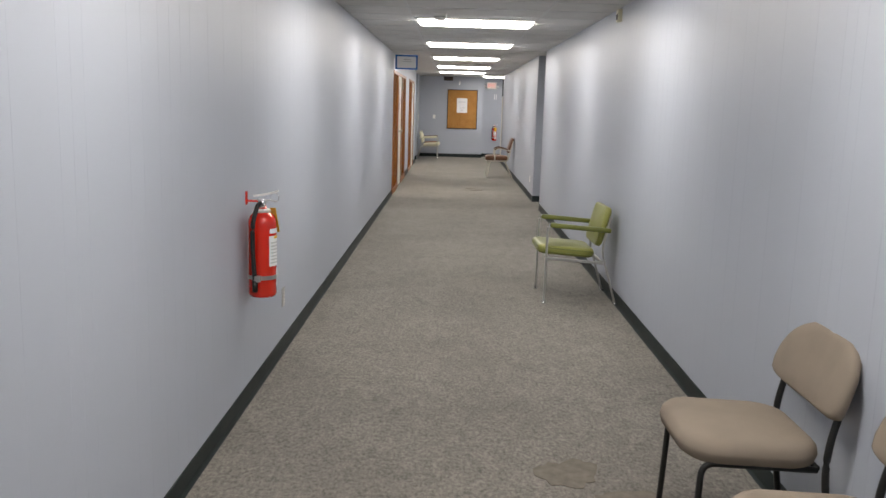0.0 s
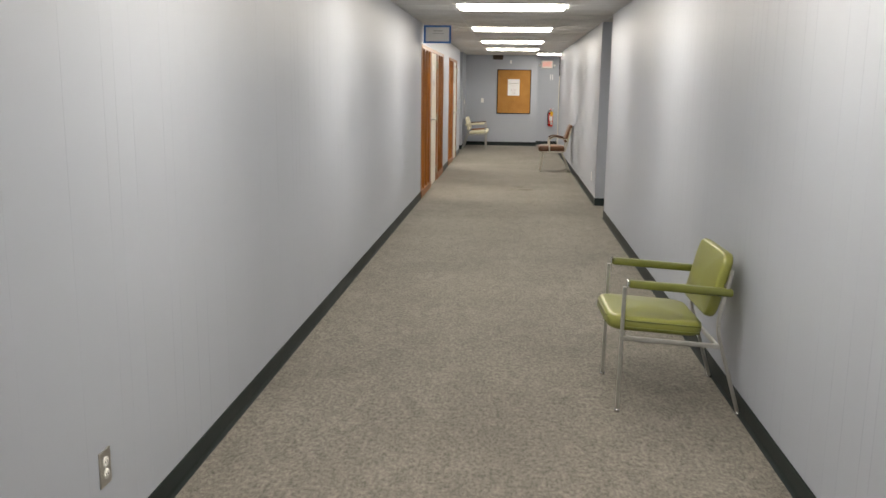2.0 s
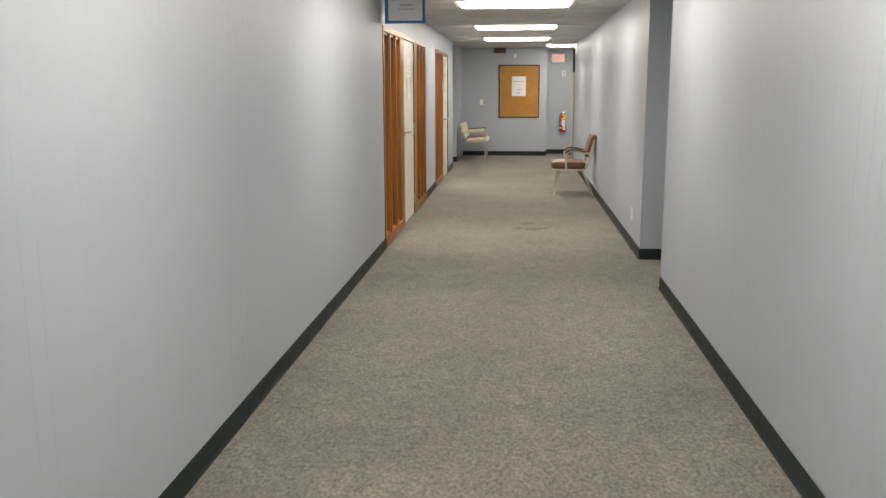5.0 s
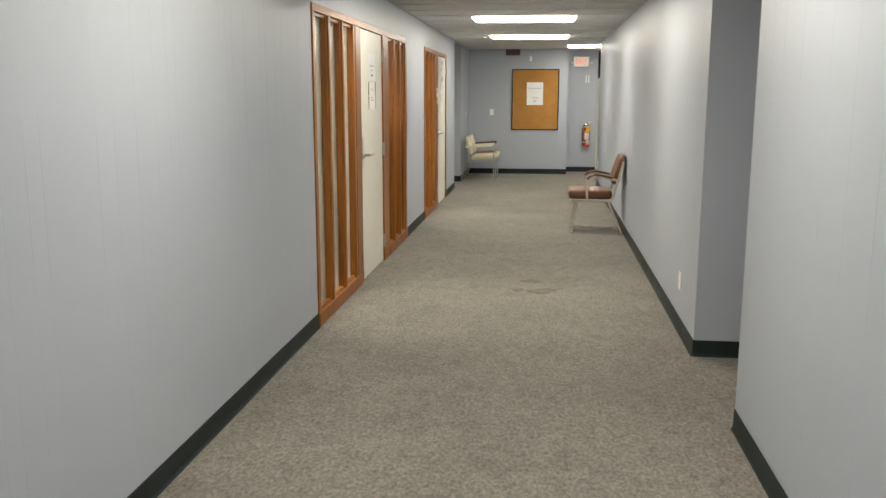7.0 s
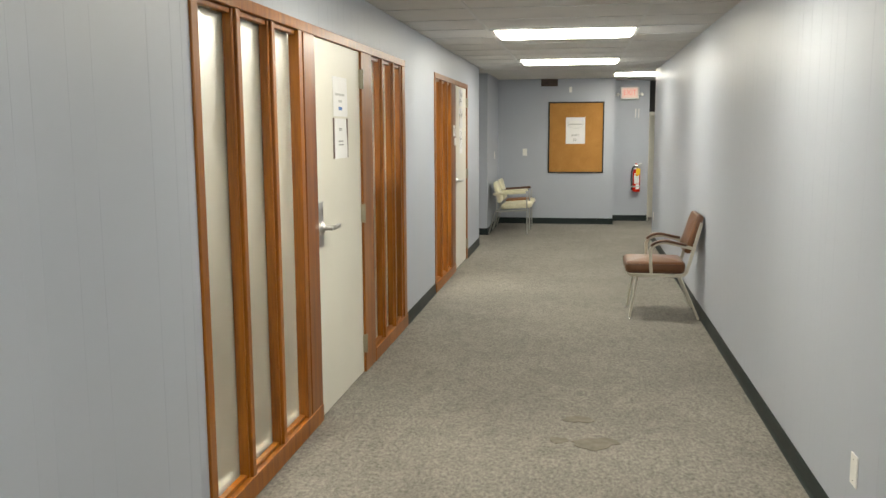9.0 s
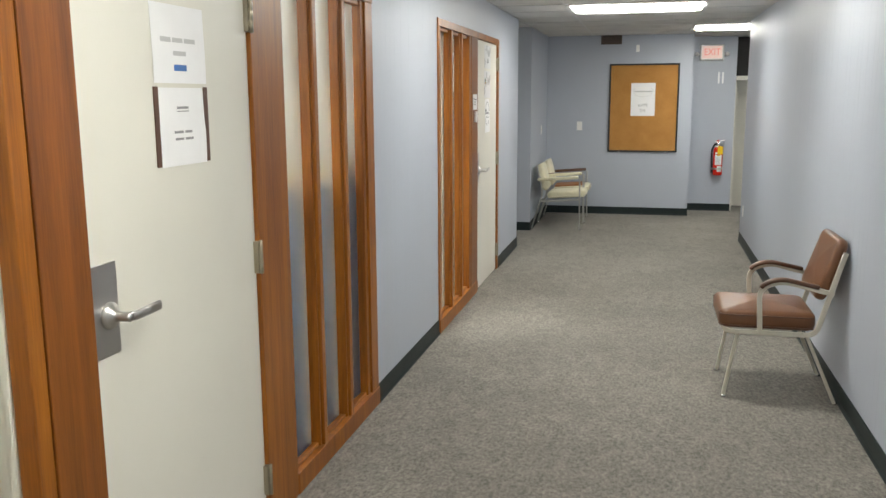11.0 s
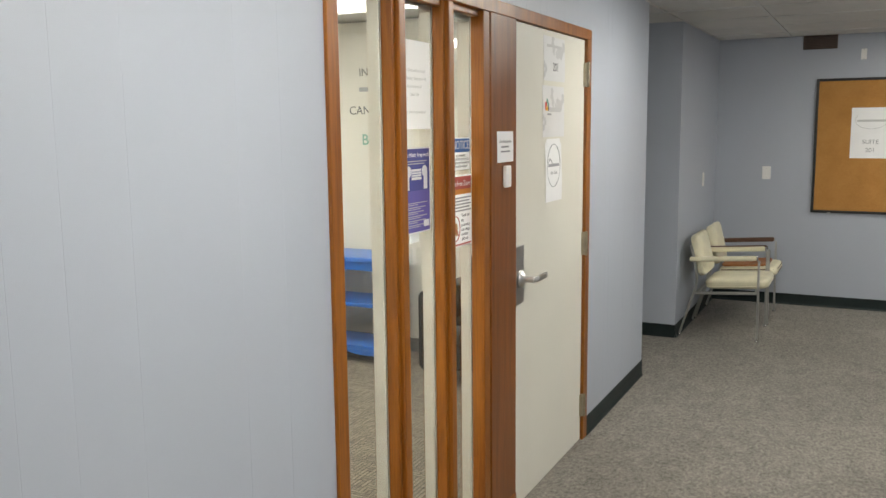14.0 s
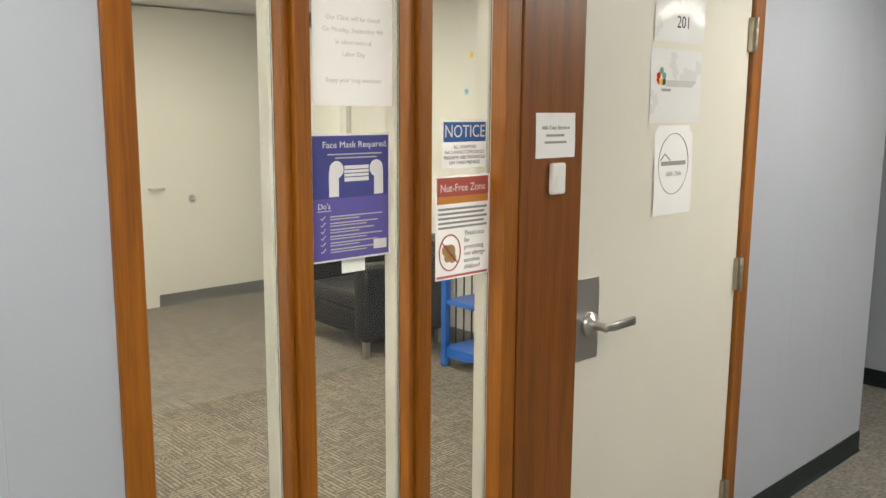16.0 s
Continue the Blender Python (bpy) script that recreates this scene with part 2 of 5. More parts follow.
BLUE = surface("blue_paint", (0.012, 0.115, 0.44), 0.35, vary=0.1, scale=9, coat=0.2)
BLUE_MAT = surface("blue_vinyl_mat", (0.085, 0.17, 0.31), 0.5, vary=0.15, scale=5)
MAT_EDGE = surface("pale_yellow_vinyl", (0.66, 0.47, 0.13), 0.5, vary=0.1, scale=5)
YELLOW = surface("yellow_tag", (0.80, 0.47, 0.01), 0.55, vary=0.05)
TAPE = surface("blue_masking_tape", (0.02, 0.16, 0.52), 0.6, vary=0.1, scale=20)
CORK = cork("cork_sheet")
INK = surface("black_ink", (0.03, 0.03, 0.035), 0.6, vary=0.02)
GREYINK = surface("grey_print", (0.30, 0.30, 0.31), 0.6, vary=0.02)
PALEINK = surface("pale_print", (0.55, 0.55, 0.55), 0.6, vary=0.02)
VIOLET = surface("poster_violet", (0.135, 0.115, 0.42), 0.4, vary=0.02)
NAVY = surface("poster_navy", (0.065, 0.075, 0.30), 0.4, vary=0.02)
NOTICE_BLUE = surface("notice_blue", (0.03, 0.14, 0.42), 0.4, vary=0.02)
NUT_RED = surface("notice_red", (0.52, 0.11, 0.09), 0.4, vary=0.04)
NUT_ORANGE = surface("notice_orange", (0.72, 0.30, 0.06), 0.4, vary=0.06)
TANNUT = surface("nut_tan", (0.52, 0.30, 0.12), 0.6)
STAIN = surface("carpet_stain", (0.188, 0.168, 0.140), 0.95, vary=0.2, scale=20, grain=0.8, grain_scale=90, spec=0.1)
VENT = surface("vent_brown", (0.12, 0.085, 0.07), 0.5)
BRASS = surface("hinge_satin", (0.42, 0.38, 0.29), 0.35, 0.9, vary=0.1, scale=20)
EXITGLOW = glowing("exit_face", (1.0, 0.70, 0.62), 0.42)
EXITRED = glowing("exit_letters", (1.0, 0.28, 0.22), 0.45)
DARKBOX = surface("dark_recess", (0.03, 0.028, 0.028), 0.7, vary=0.2)
TEAL = surface("sticker_teal", (0.10, 0.42, 0.55), 0.5)
GREENINK = surface("green_marker", (0.10, 0.30, 0.22), 0.5)


# ---- mesh helpers ----
def link_mesh(name, bm, material, smooth=False):
    me = bpy.data.meshes.new(name)
    if smooth:
        for f in bm.faces:
            f.smooth = True
    bm.to_mesh(me)
    bm.free()
    for k in material if isinstance(material, (list, tuple)) else [material]:
        me.materials.append(k)
    return new(name, me)


def part(name, bm, material, parent, label="", smooth=False):
    """One mesh object under a thing or a part."""
    ob = link_mesh(name, bm, material, smooth)
    ob.parent = parent
    return tagged(ob, label)


def thing(name, m, label, category, group="", kind=""):
    ob = new(name)
    ob.empty_display_size = 0.1
    ob.matrix_basis = m
    return tagged(ob, label, category, group, kind)


def solid(name, bm, material, label="", category="", group="", kind="structure", smooth=False):
    return tagged(link_mesh(name, bm, material, smooth), label, category, group, kind)


def box(lo, hi, bevel=0.0, seg=2, bm=None, mi=0):
    """A box from corner to corner, with rounded edges."""
    own = bmesh.new()
    r = bmesh.ops.create_cube(own, size=1)
    lo, hi = Vector(lo), Vector(hi)
    for v in own.verts:
        v.co = Vector([lo[i] + (v.co[i] + 0.5) * (hi[i] - lo[i]) for i in range(3)])
    if bevel > 0:
        bmesh.ops.bevel(own, geom=own.edges[:], offset=bevel, segments=seg, profile=0.5, affect="EDGES")
    if mi:
        for f in own.faces:
            f.material_index = mi
    if bm is None:
        return own
    me = bpy.data.meshes.new("tmp")
    own.to_mesh(me)
    own.free()
    bm.from_mesh(me)
    bpy.data.meshes.remove(me)
    return bm


def boxes(*pairs, bevel=0.0, seg=2):
    bm = bmesh.new()
    for lo, hi in pairs:
        box(lo, hi, bevel, seg, bm)
    return bm


def fillet(points, radius, steps=5):
    """The polyline with its inner corners rounded."""
    pts = [Vector(p) for p in points]
    out = [pts[0]]
    for a, b, c in zip(pts, pts[1:], pts[2:]):
        r = min(radius, (a - b).length * 0.48, (c - b).length * 0.48)
        p, q = b + (a - b).normalized() * r, b + (c - b).normalized() * r
        for i in range(steps + 1):
            u = i / steps
            out.append(p * (1 - u) ** 2 + b * 2 * u * (1 - u) + q * u * u)
    out.append(pts[-1])
    return out


def tube(points, w, h=None, sides=10, bm=None, up=(0, 0, 1), cap=True):
    """A bar along a line: round (w its radius), or with a flat, rounded section w x h."""
    bm = bm or bmesh.new()
    pts = [Vector(p) for p in points]
    if h is None:
        section = [(w * math.cos(2 * math.pi * i / sides), w * math.sin(2 * math.pi * i / sides)) for i in range(sides)]
    else:
        c = min(w, h) * 0.22
        a, b = w / 2, h / 2
        section = [(a - c, -b), (a, -b + c), (a, b - c), (a - c, b), (-a + c, b), (-a, b - c), (-a, -b + c), (-a + c, -b)]
    rings = []
    ref = Vector(up)
    for i, p in enumerate(pts):
        d = (pts[min(i + 1, len(pts) - 1)] - pts[max(i - 1, 0)]).normalized()
        side = d.cross(ref)
        if side.length < 1e-4:
            side = d.cross(Vector((1, 0.01, 0)))
        side.normalize()
        top = side.cross(d).normalized()
        rings.append([bm.verts.new(p + side * s + top * t) for s, t in section])
    k = len(section)
    for r, q in zip(rings, rings[1:]):
        for i in range(k):
            bm.faces.new((r[i], r[(i + 1) % k], q[(i + 1) % k], q[i]))
    if cap:
        bm.faces.new(rings[0][::-1])
        bm.faces.new(rings[-1])
    bmesh.ops.recalc_face_normals(bm, faces=bm.faces)
    return bm


def lathe(profile, segs=28, bm=None):
    """A turned solid round z from (radius, height) pairs."""
    bm = bm or bmesh.new()
    rings = [[bm.verts.new((r * math.cos(2 * math.pi * i / segs), r * math.sin(2 * math.pi * i / segs), z)) for i in range(segs)] for r, z in profile]
    for a, b in zip(rings, rings[1:]):
        for i in range(segs):
            bm.faces.new((a[i], a[(i + 1) % segs], b[(i + 1) % segs], b[i]))
    bm.faces.new(rings[0][::-1])
    bm.faces.new(rings[-1])
    bmesh.ops.recalc_face_normals(bm, faces=bm.faces)
    return bm


def cushion(lo, hi, crown=0.02, edge=0.03, corner=0.06, nx=9, ny=9):
    """An upholstered pad: rounded plan, bulging top, soft rim and a flat underside."""
    lo, hi = Vector(lo), Vector(hi)
    bm = bmesh.new()
    cx, cy = (lo.x + hi.x) / 2, (lo.y + hi.y) / 2
    ax, ay = (hi.x - lo.x) / 2, (hi.y - lo.y) / 2

    def outline(inset, n=32):
        pts, r = [], max(corner - inset, 0.008)
        for q, (sx, sy) in enumerate(((1, 1), (-1, 1), (-1, -1), (1, -1))):
            ox, oy = sx * (ax - inset - r), sy * (ay - inset - r)
            for i in range(n // 4):
                a = math.pi / 2 * (q + i / (n // 4 - 1))
                pts.append((cx + ox + r * math.cos(a), cy + oy + r * math.sin(a)))
        return pts
    levels = [(edge * 0.7, lo.z), (edge * 0.15, lo.z + edge * 0.35), (0, lo.z + edge)]
    levels += [(0, hi.z - edge), (edge * 0.12, hi.z - edge * 0.5), (edge * 0.45, hi.z - edge * 0.14), (edge, hi.z)]
    rings = [[bm.verts.new((x, y, z)) for x, y in outline(i)] for i, z in levels]
    rim = outline(edge)
    for k in (0.12, 0.27, 0.45, 0.65, 0.85):
        rings.append([bm.verts.new((cx + (x - cx) * (1 - k), cy + (y - cy) * (1 - k), hi.z + crown * (1 - (1 - k) ** 2))) for x, y in rim])
    for a, b in zip(rings, rings[1:]):
        for i in range(32):
            bm.faces.new((a[i], a[(i + 1) % 32], b[(i + 1) % 32], b[i]))
    bm.faces.new(rings[0][::-1])
    bm.faces.new(rings[-1])
    bmesh.ops.recalc_face_normals(bm, faces=bm.faces)
    return bm


def moved(bm, m):
    bmesh.ops.transform(bm, matrix=m, verts=bm.verts)
    return bm


def lettering(text, size, material, parent, x, y, z=0.0012, align="CENTER", name="lettering", width=None):
    """Words in the built-in font, laid on a sheet's face."""
    cu = bpy.data.curves.new(name, "FONT")
    cu.body, cu.size, cu.align_x, cu.align_y, cu.extrude, cu.resolution_u = text, size, align, "CENTER", 0.0002, 3
    tmp = bpy.data.objects.new("tmp", cu)
    me = bpy.data.meshes.new_from_object(tmp)
    bpy.data.objects.remove(tmp)
    bpy.data.curves.remove(cu)
    if width and len(me.vertices):
        xs = [v.co.x for v in me.vertices]
        k = width / max(1e-6, max(xs) - min(xs))
        for v in me.vertices:
            v.co.x *= k
    me.materials.append(material)
    ob = new(name, me)
    ob.parent = parent
    ob.location = (x, y, z)
    return ob


def on_left(y, z, x=0.0):
    """A sheet's frame on a wall that faces the hall from the left: its x runs along the hall, its y up."""
    return Matrix(((0, 0, 1, x), (1, 0, 0, y), (0, 1, 0, z), (0, 0, 0, 1)))


def on_right(y, z, x=XR):
    return Matrix(((0, 0, -1, x), (-1, 0, 0, y), (0, 1, 0, z), (0, 0, 0, 1)))


def on_end(x, z, y=YE):
    return Matrix(((1, 0, 0, x), (0, 0, -1, y), (0, 1, 0, z), (0, 0, 0, 1)))


# ---- large structure ----
solid("floor", box((-0.06, Y0 - 0.2, -0.1), (6.0, 28.2, 0.0)), CARPET, "grey-beige flecked hall carpet, worn and lightly stained", "carpet floor")
solid("floor_room_1", box((-4.2, 12.9, -0.1), (-0.06, 18.19, -0.001)), CARPET_ROOM, "patterned beige office carpet", "carpet floor")
solid("floor_room_2", box((-5.3, 18.19, -0.1), (-0.06, 22.43, -0.001)), CARPET_ROOM, "beige and brown patterned carpet tiles", "carpet floor")
solid("floor_passage", box((-4.2, 22.43, -0.1), (-0.06, 25.4, 0.0)), CARPET, "grey-beige flecked carpet of the side passage", "carpet floor")


def ceiling():
    """Lay-in tiles between thin bars; long tiles across the middle, cut tiles along the walls."""
    bm = bmesh.new()
    box((-5.4, Y0 - 0.2, CZ + 0.012), (6.0, 28.2, CZ + 0.1), bm=bm)
    xs = [-0.62, 0.0, 0.585, 1.79, 2.37, 3.6, 4.8]
    step = 0.61
    y = Y0
    while y < 25.9:
        for a, b in zip(xs, xs[1:]):
            if (a < 0 and y < 22.4) or (a > 2.3 and not (y > 23 or 12.3 < y < 13.7)):
                continue
            drop = random.uniform(-0.0015, 0.0015)
            box((a + 0.010, y + 0.010, CZ + 0.002 + drop), (b - 0.010, y + step - 0.010, CZ + 0.014), 0.0, bm=bm)
        y += step
    n = len(bm.faces)
    y = Y0
    while y < 25.9:
        box((-0.6, y - 0.012, CZ - 0.002), (4.8, y + 0.012, CZ + 0.011), bm=bm, mi=1)
        y += step
    for x in xs[2:6]:
        box((x - 0.012, Y0, CZ - 0.003), (x + 0.012, 25.9, CZ + 0.010), bm=bm, mi=1)
    return bm


solid("ceiling", ceiling(), [TILE, BAR], "off-white lay-in ceiling tiles in a white grid", "ceiling")


def wall(name, lo, hi, material=PAINT, label="plain blue-grey painted wall"):
    return solid(name, box(lo, hi), material, label, "wall")


D = 0.006   # the planks stand this far off the core
LABEL_W = "blue-grey painted wall panelling with narrow upright grooves"
wall_left = wall("wall_left", (-WT, Y0, 0), (-D, U1A, CZ), label=LABEL_W)
wall_left_2 = wall("wall_left_middle", (-WT, U1B, 0), (-D, U2A, CZ), label=LABEL_W)
wall_left_3 = wall("wall_left_far", (-WT, U2B, 0), (-D, YL - 0.003, CZ), label=LABEL_W)
head_1 = wall("wall_over_screen", (-WT, U1A, 2.078), (-D, U1B, CZ), label=LABEL_W)
head_2 = wall("wall_over_screen_far", (-WT, U2A, 2.078), (-D, U2B, CZ), label=LABEL_W)
wall_right = wall("wall_right", (XR + D, Y0, 0), (XR + 0.14, RA - 0.003, CZ), label=LABEL_W)
wall_right_2 = wall("wall_right_far", (XR + D, RB + 0.003, 0), (XR + 0.14, RE - 0.003, CZ), label=LABEL_W)
wall("wall_behind", (-0.2, Y0 - 0.15, 0), (XR + 0.2, Y0, CZ))
wall("wall_end", (-0.1, YE, 0), (1.87, YX + 0.07, CZ))
wall("wall_exit", (1.87, YX, 0), (2.46, YX + 0.07, CZ))
wall("wall_alcove", (-0.12, YA, 0), (-0.005, YE, CZ))
wall("wall_passage_north", (-2.4, YA, 0), (-0.12, YA + 0.12, CZ))
wall("wall_passage_south", (-2.4, 22.435, 0), (-WT, YL, CZ))
wall("wall_passage_end", (-2.52, 22.435, 0), (-2.4, YA + 0.12, CZ))
wall("wall_side_near", (XR + 0.14, RA - 0.14, 0), (4.4, RA - 0.003, CZ))
face = wall("wall_side_far", (XR + 0.14, RB + 0.003, 0), (4.4, RB + 0.14, CZ))
wall("wall_side_end", (4.4, RA - 0.2, 0), (4.52, RB + 0.2, CZ))
wall("wall_lobby_south", (XR + 0.14, RE - 0.14, 0), (4.6, RE - 0.003, CZ))
wall("wall_lobby_east", (4.6, RE - 0.2, 0), (4.72, 27.0, CZ))
# doorway beyond the exit sign: a lintel with a dark transom, and a cream door leaf behind it
wall("wall_lobby_north", (3.42, YX, 0), (4.6, YX + 0.1, CZ))
wall("wall_beyond", (1.5, 27.2, 0), (4.7, 27.3, CZ), CREAM, "cream painted wall beyond the doorway")
wall("wall_beyond_side", (2.02, YX + 0.07, 0), (2.12, 27.2, CZ), CREAM, "cream painted wall beyond the doorway")
wall("wall_beyond_east", (4.6, YX + 0.1, 0), (4.7, 27.2, CZ), CREAM, "cream painted wall beyond the doorway")
# rooms behind the screens
wall("wall_room_west", (XW - 0.14, 18.19, 0), (XW, YN, CZ), CREAM, "cream painted office wall")
wall("wall_room_north", (XW - 0.14, YN, 0), (-WT, 22.433, CZ), CREAM, "cream painted office wall")
wall("wall_room_south", (-5.2, 18.13, 0), (-WT, 18.25, CZ), CREAM, "cream painted office wall")
wall("wall_room_1_west", (-3.3, 12.9, 0), (-3.2, 18.13, CZ), CREAM, "cream painted office wall")
wall("wall_room_1_south", (-3.2, 12.9, 0), (-WT, 13.0, CZ), CREAM, "cream painted office wall")

plank_meshes = {}


def plank_mesh(w, z0, z1):
    """A board of the panelling: flat face with chamfered upright edges, face at x = 0, 12 to 20 triangles."""
    key = (round(w, 3), z0, z1)
    if key not in plank_meshes:
        c = 0.0012
        bm = bmesh.new()
        g = -0.0005
        rows = [(-D, 0.0), (g, 0.0), (0, c), (0, w - c), (g, w), (-D, w)]
        lower = [bm.verts.new((x, y, z0)) for x, y in rows]
        upper = [bm.verts.new((x, y, z1)) for x, y in rows]
        for i in range(5):
            bm.faces.new((lower[i], lower[i + 1], upper[i + 1], upper[i]))
        bm.faces.new(upper)
        bm.faces.new(lower[::-1])
        bmesh.ops.recalc_face_normals(bm, faces=bm.faces)
        me = bpy.data.meshes.new("plank")
        bm.to_mesh(me)
        bm.free()
        me.materials.append(PAINT)
        plank_meshes[key] = me
    return plank_meshes[key]


def panelling(parent, y0, y1, z0, z1, x, right=False):
    """Boards of uneven width, side by side, from y0 to y1."""
    y = y0
    while y < y1 - 0.001:
        w = random.choice((0.08, 0.12, 0.16, 0.24, 0.32))
        if y1 - y - w < 0.05:
            w = y1 - y
        ob = new("plank", plank_mesh(w, z0, z1))
        ob.parent = parent
        ob.matrix_basis = pose(x, y + w, 0, 0, 0, 180) if right else pose(x, y, 0)
        y += w


BH = 0.098   # base height


def base(name, pts, material=BASE, h=BH, label="dark green rubber cove base"):
    """A rubber base along a line of floor points, the room on its left hand, with a coved toe."""
    bm = bmesh.new()
    for a, b in zip(pts, pts[1:]):
        a, b = Vector((*a, 0)), Vector((*b, 0))
        d = (b - a).normalized()
        n = Vector((-d.y, d.x, 0))
        prof = [(0.0, 0.0), (0.014, 0.0), (0.011, 0.004), (0.006, 0.014), (0.0045, 0.03), (0.0045, h - 0.003), (0.003, h), (0.0, h)]
        r1 = [bm.verts.new(a + n * u + Vector((0, 0, z))) for u, z in prof]
        r2 = [bm.verts.new(b + n * u + Vector((0, 0, z))) for u, z in prof]
        k = len(prof)
        for i in range(k):
            bm.faces.new((r1[i], r1[(i + 1) % k], r2[(i + 1) % k], r2[i]))
        bm.faces.new(r1[::-1])
        bm.faces.new(r2)
    bmesh.ops.recalc_face_normals(bm, faces=bm.faces)
    return solid(name, bm, material, label, "baseboard")


base("baseboard_left", [(0, U1A, ), (0, Y0)])
base("baseboard_left_middle", [(0, U2A), (0, U1B)])
base("baseboard_left_far", [(-2.4, YL), (0.0045, YL), (0, YL - 0.0), (0, U2B)])
base("baseboard_right", [(XR, Y0), (XR, RA), (4.4, RA)])
base("baseboard_right_far", [(4.4, RB), (XR, RB), (XR, RE), (4.4, RE)])
base("baseboard_alcove", [(-0.005, YE), (-0.005, YA), (-2.4, YA)])
base("baseboard_end", [(1.87, YX), (1.87, YE), (-0.005, YE)])
base("baseboard_exit", [(2.46, YX), (1.87, YX)])
base("baseboard_room_west", [(XW, YN), (XW, 18.3)], BASE_GREY, 0.1, "grey rubber cove base")
base("baseboard_room_north", [(-WT, YN), (-3.84, YN)], BASE_GREY, 0.1, "grey rubber cove base")


# ---- ceiling lamps ----
def ceiling_lamp(x, y, label="lit white fluorescent ceiling lamp with a prismatic lens"):
    """A lay-in lamp: a white frame flush with the tiles round a lit lens with clipped corners."""
    t = thing("ceiling_lamp", pose(x, y, CZ), label, "ceiling lamp", "fluorescent lamps along the hall")
    part("frame", boxes(((-0.602, -0.305, -0.006), (0.602, -0.283, 0.004)), ((-0.602, 0.283, -0.006), (0.602, 0.305, 0.004)), ((-0.602, -0.283, -0.006), (-0.568, 0.283, 0.004)), ((0.568, -0.283, -0.006), (0.602, 0.283, 0.004)), bevel=0.001), BAR, t)
    bm = bmesh.new()
    c = 0.05
    low = [(-0.568 + c, -0.283), (0.568 - c, -0.283), (0.568, -0.283 + c), (0.568, 0.283 - c), (0.568 - c, 0.283), (-0.568 + c, 0.283), (-0.568, 0.283 - c), (-0.568, -0.283 + c)]
    top = [bm.verts.new((x, y, 0.0)) for x, y in low]
    bot = [bm.verts.new((x * 0.97, y * 0.93, -0.026)) for x, y in low]
    for i in range(8):
        bm.faces.new((top[i], top[(i + 1) % 8], bot[(i + 1) % 8], bot[i]))
    bm.faces.new(bot)
    bm.faces.new(top[::-1])
    bmesh.ops.recalc_face_normals(bm, faces=bm.faces)
    part("lens", bm, LENS, t, "glowing white lens")
    return t


# First three: out of view, added at the row's spacing to light the start.
for y in (-1.45, 1.85, 5.15, 8.37, 11.55, 15.0, 18.5, 21.55):
    ceiling_lamp(1.2, y)
ceiling_lamp(2.39, 24.1)
# Office lamps set by guess to brighten the rooms; the last two are unseen.
for x, y in ((-1.5, 19.3), (-1.5, 21.0), (-3.4, 19.3), (-3.4, 21.0), (-1.6, 14.6), (-1.6, 16.9)):
    ceiling_lamp(x, y, "lit white office ceiling lamp added to brighten the room")


# ---- wooden screens with doors ----
def reeded_pane(parent, s, e, z0, z1):
    """A pane with round upright flutes and sharp grooves on the room side."""
    bm = bmesh.new()
    pitch, per = 0.030, 12
    n = round((e - s) / pitch) * per
    fr = []
    for i in range(n + 1):
        y = s + (e - s) * i / n
        x = -0.050 - 0.0028 * abs(math.sin(math.pi * i / per)) ** 0.8
        fr.append((bm.verts.new((-0.047, y, z0)), bm.verts.new((-0.047, y, z1)), bm.verts.new((x, y, z0)), bm.verts.new((x, y, z1))))
    for u, v in zip(fr, fr[1:]):
        bm.faces.new((u[0], v[0], v[1], u[1]))
        bm.faces.new((u[2], u[3], v[3], v[2]))
    ob = part("pane", bm, REED, parent, "vertically reeded translucent glass")
    ob.visible_shadow = False
    return ob


def framed(name, y0, y1, door0, door1, bays, label, category="door screen"):
    """A timber screen set in the partition: posts, rails, bars and panes. bays: (pane start, pane end) along y; others are solid."""
    t = thing(name, pose(0, 0, 0), label, category)
    zt, zs = 2.078, 0.092
    f = 0.010    # front stands proud of the wall
    back = -0.046
    part("head_rail", box((back, y0, 2.028), (f, y1, zt), 0.003), WOOD, t)
    return t, zt, zs, f, back


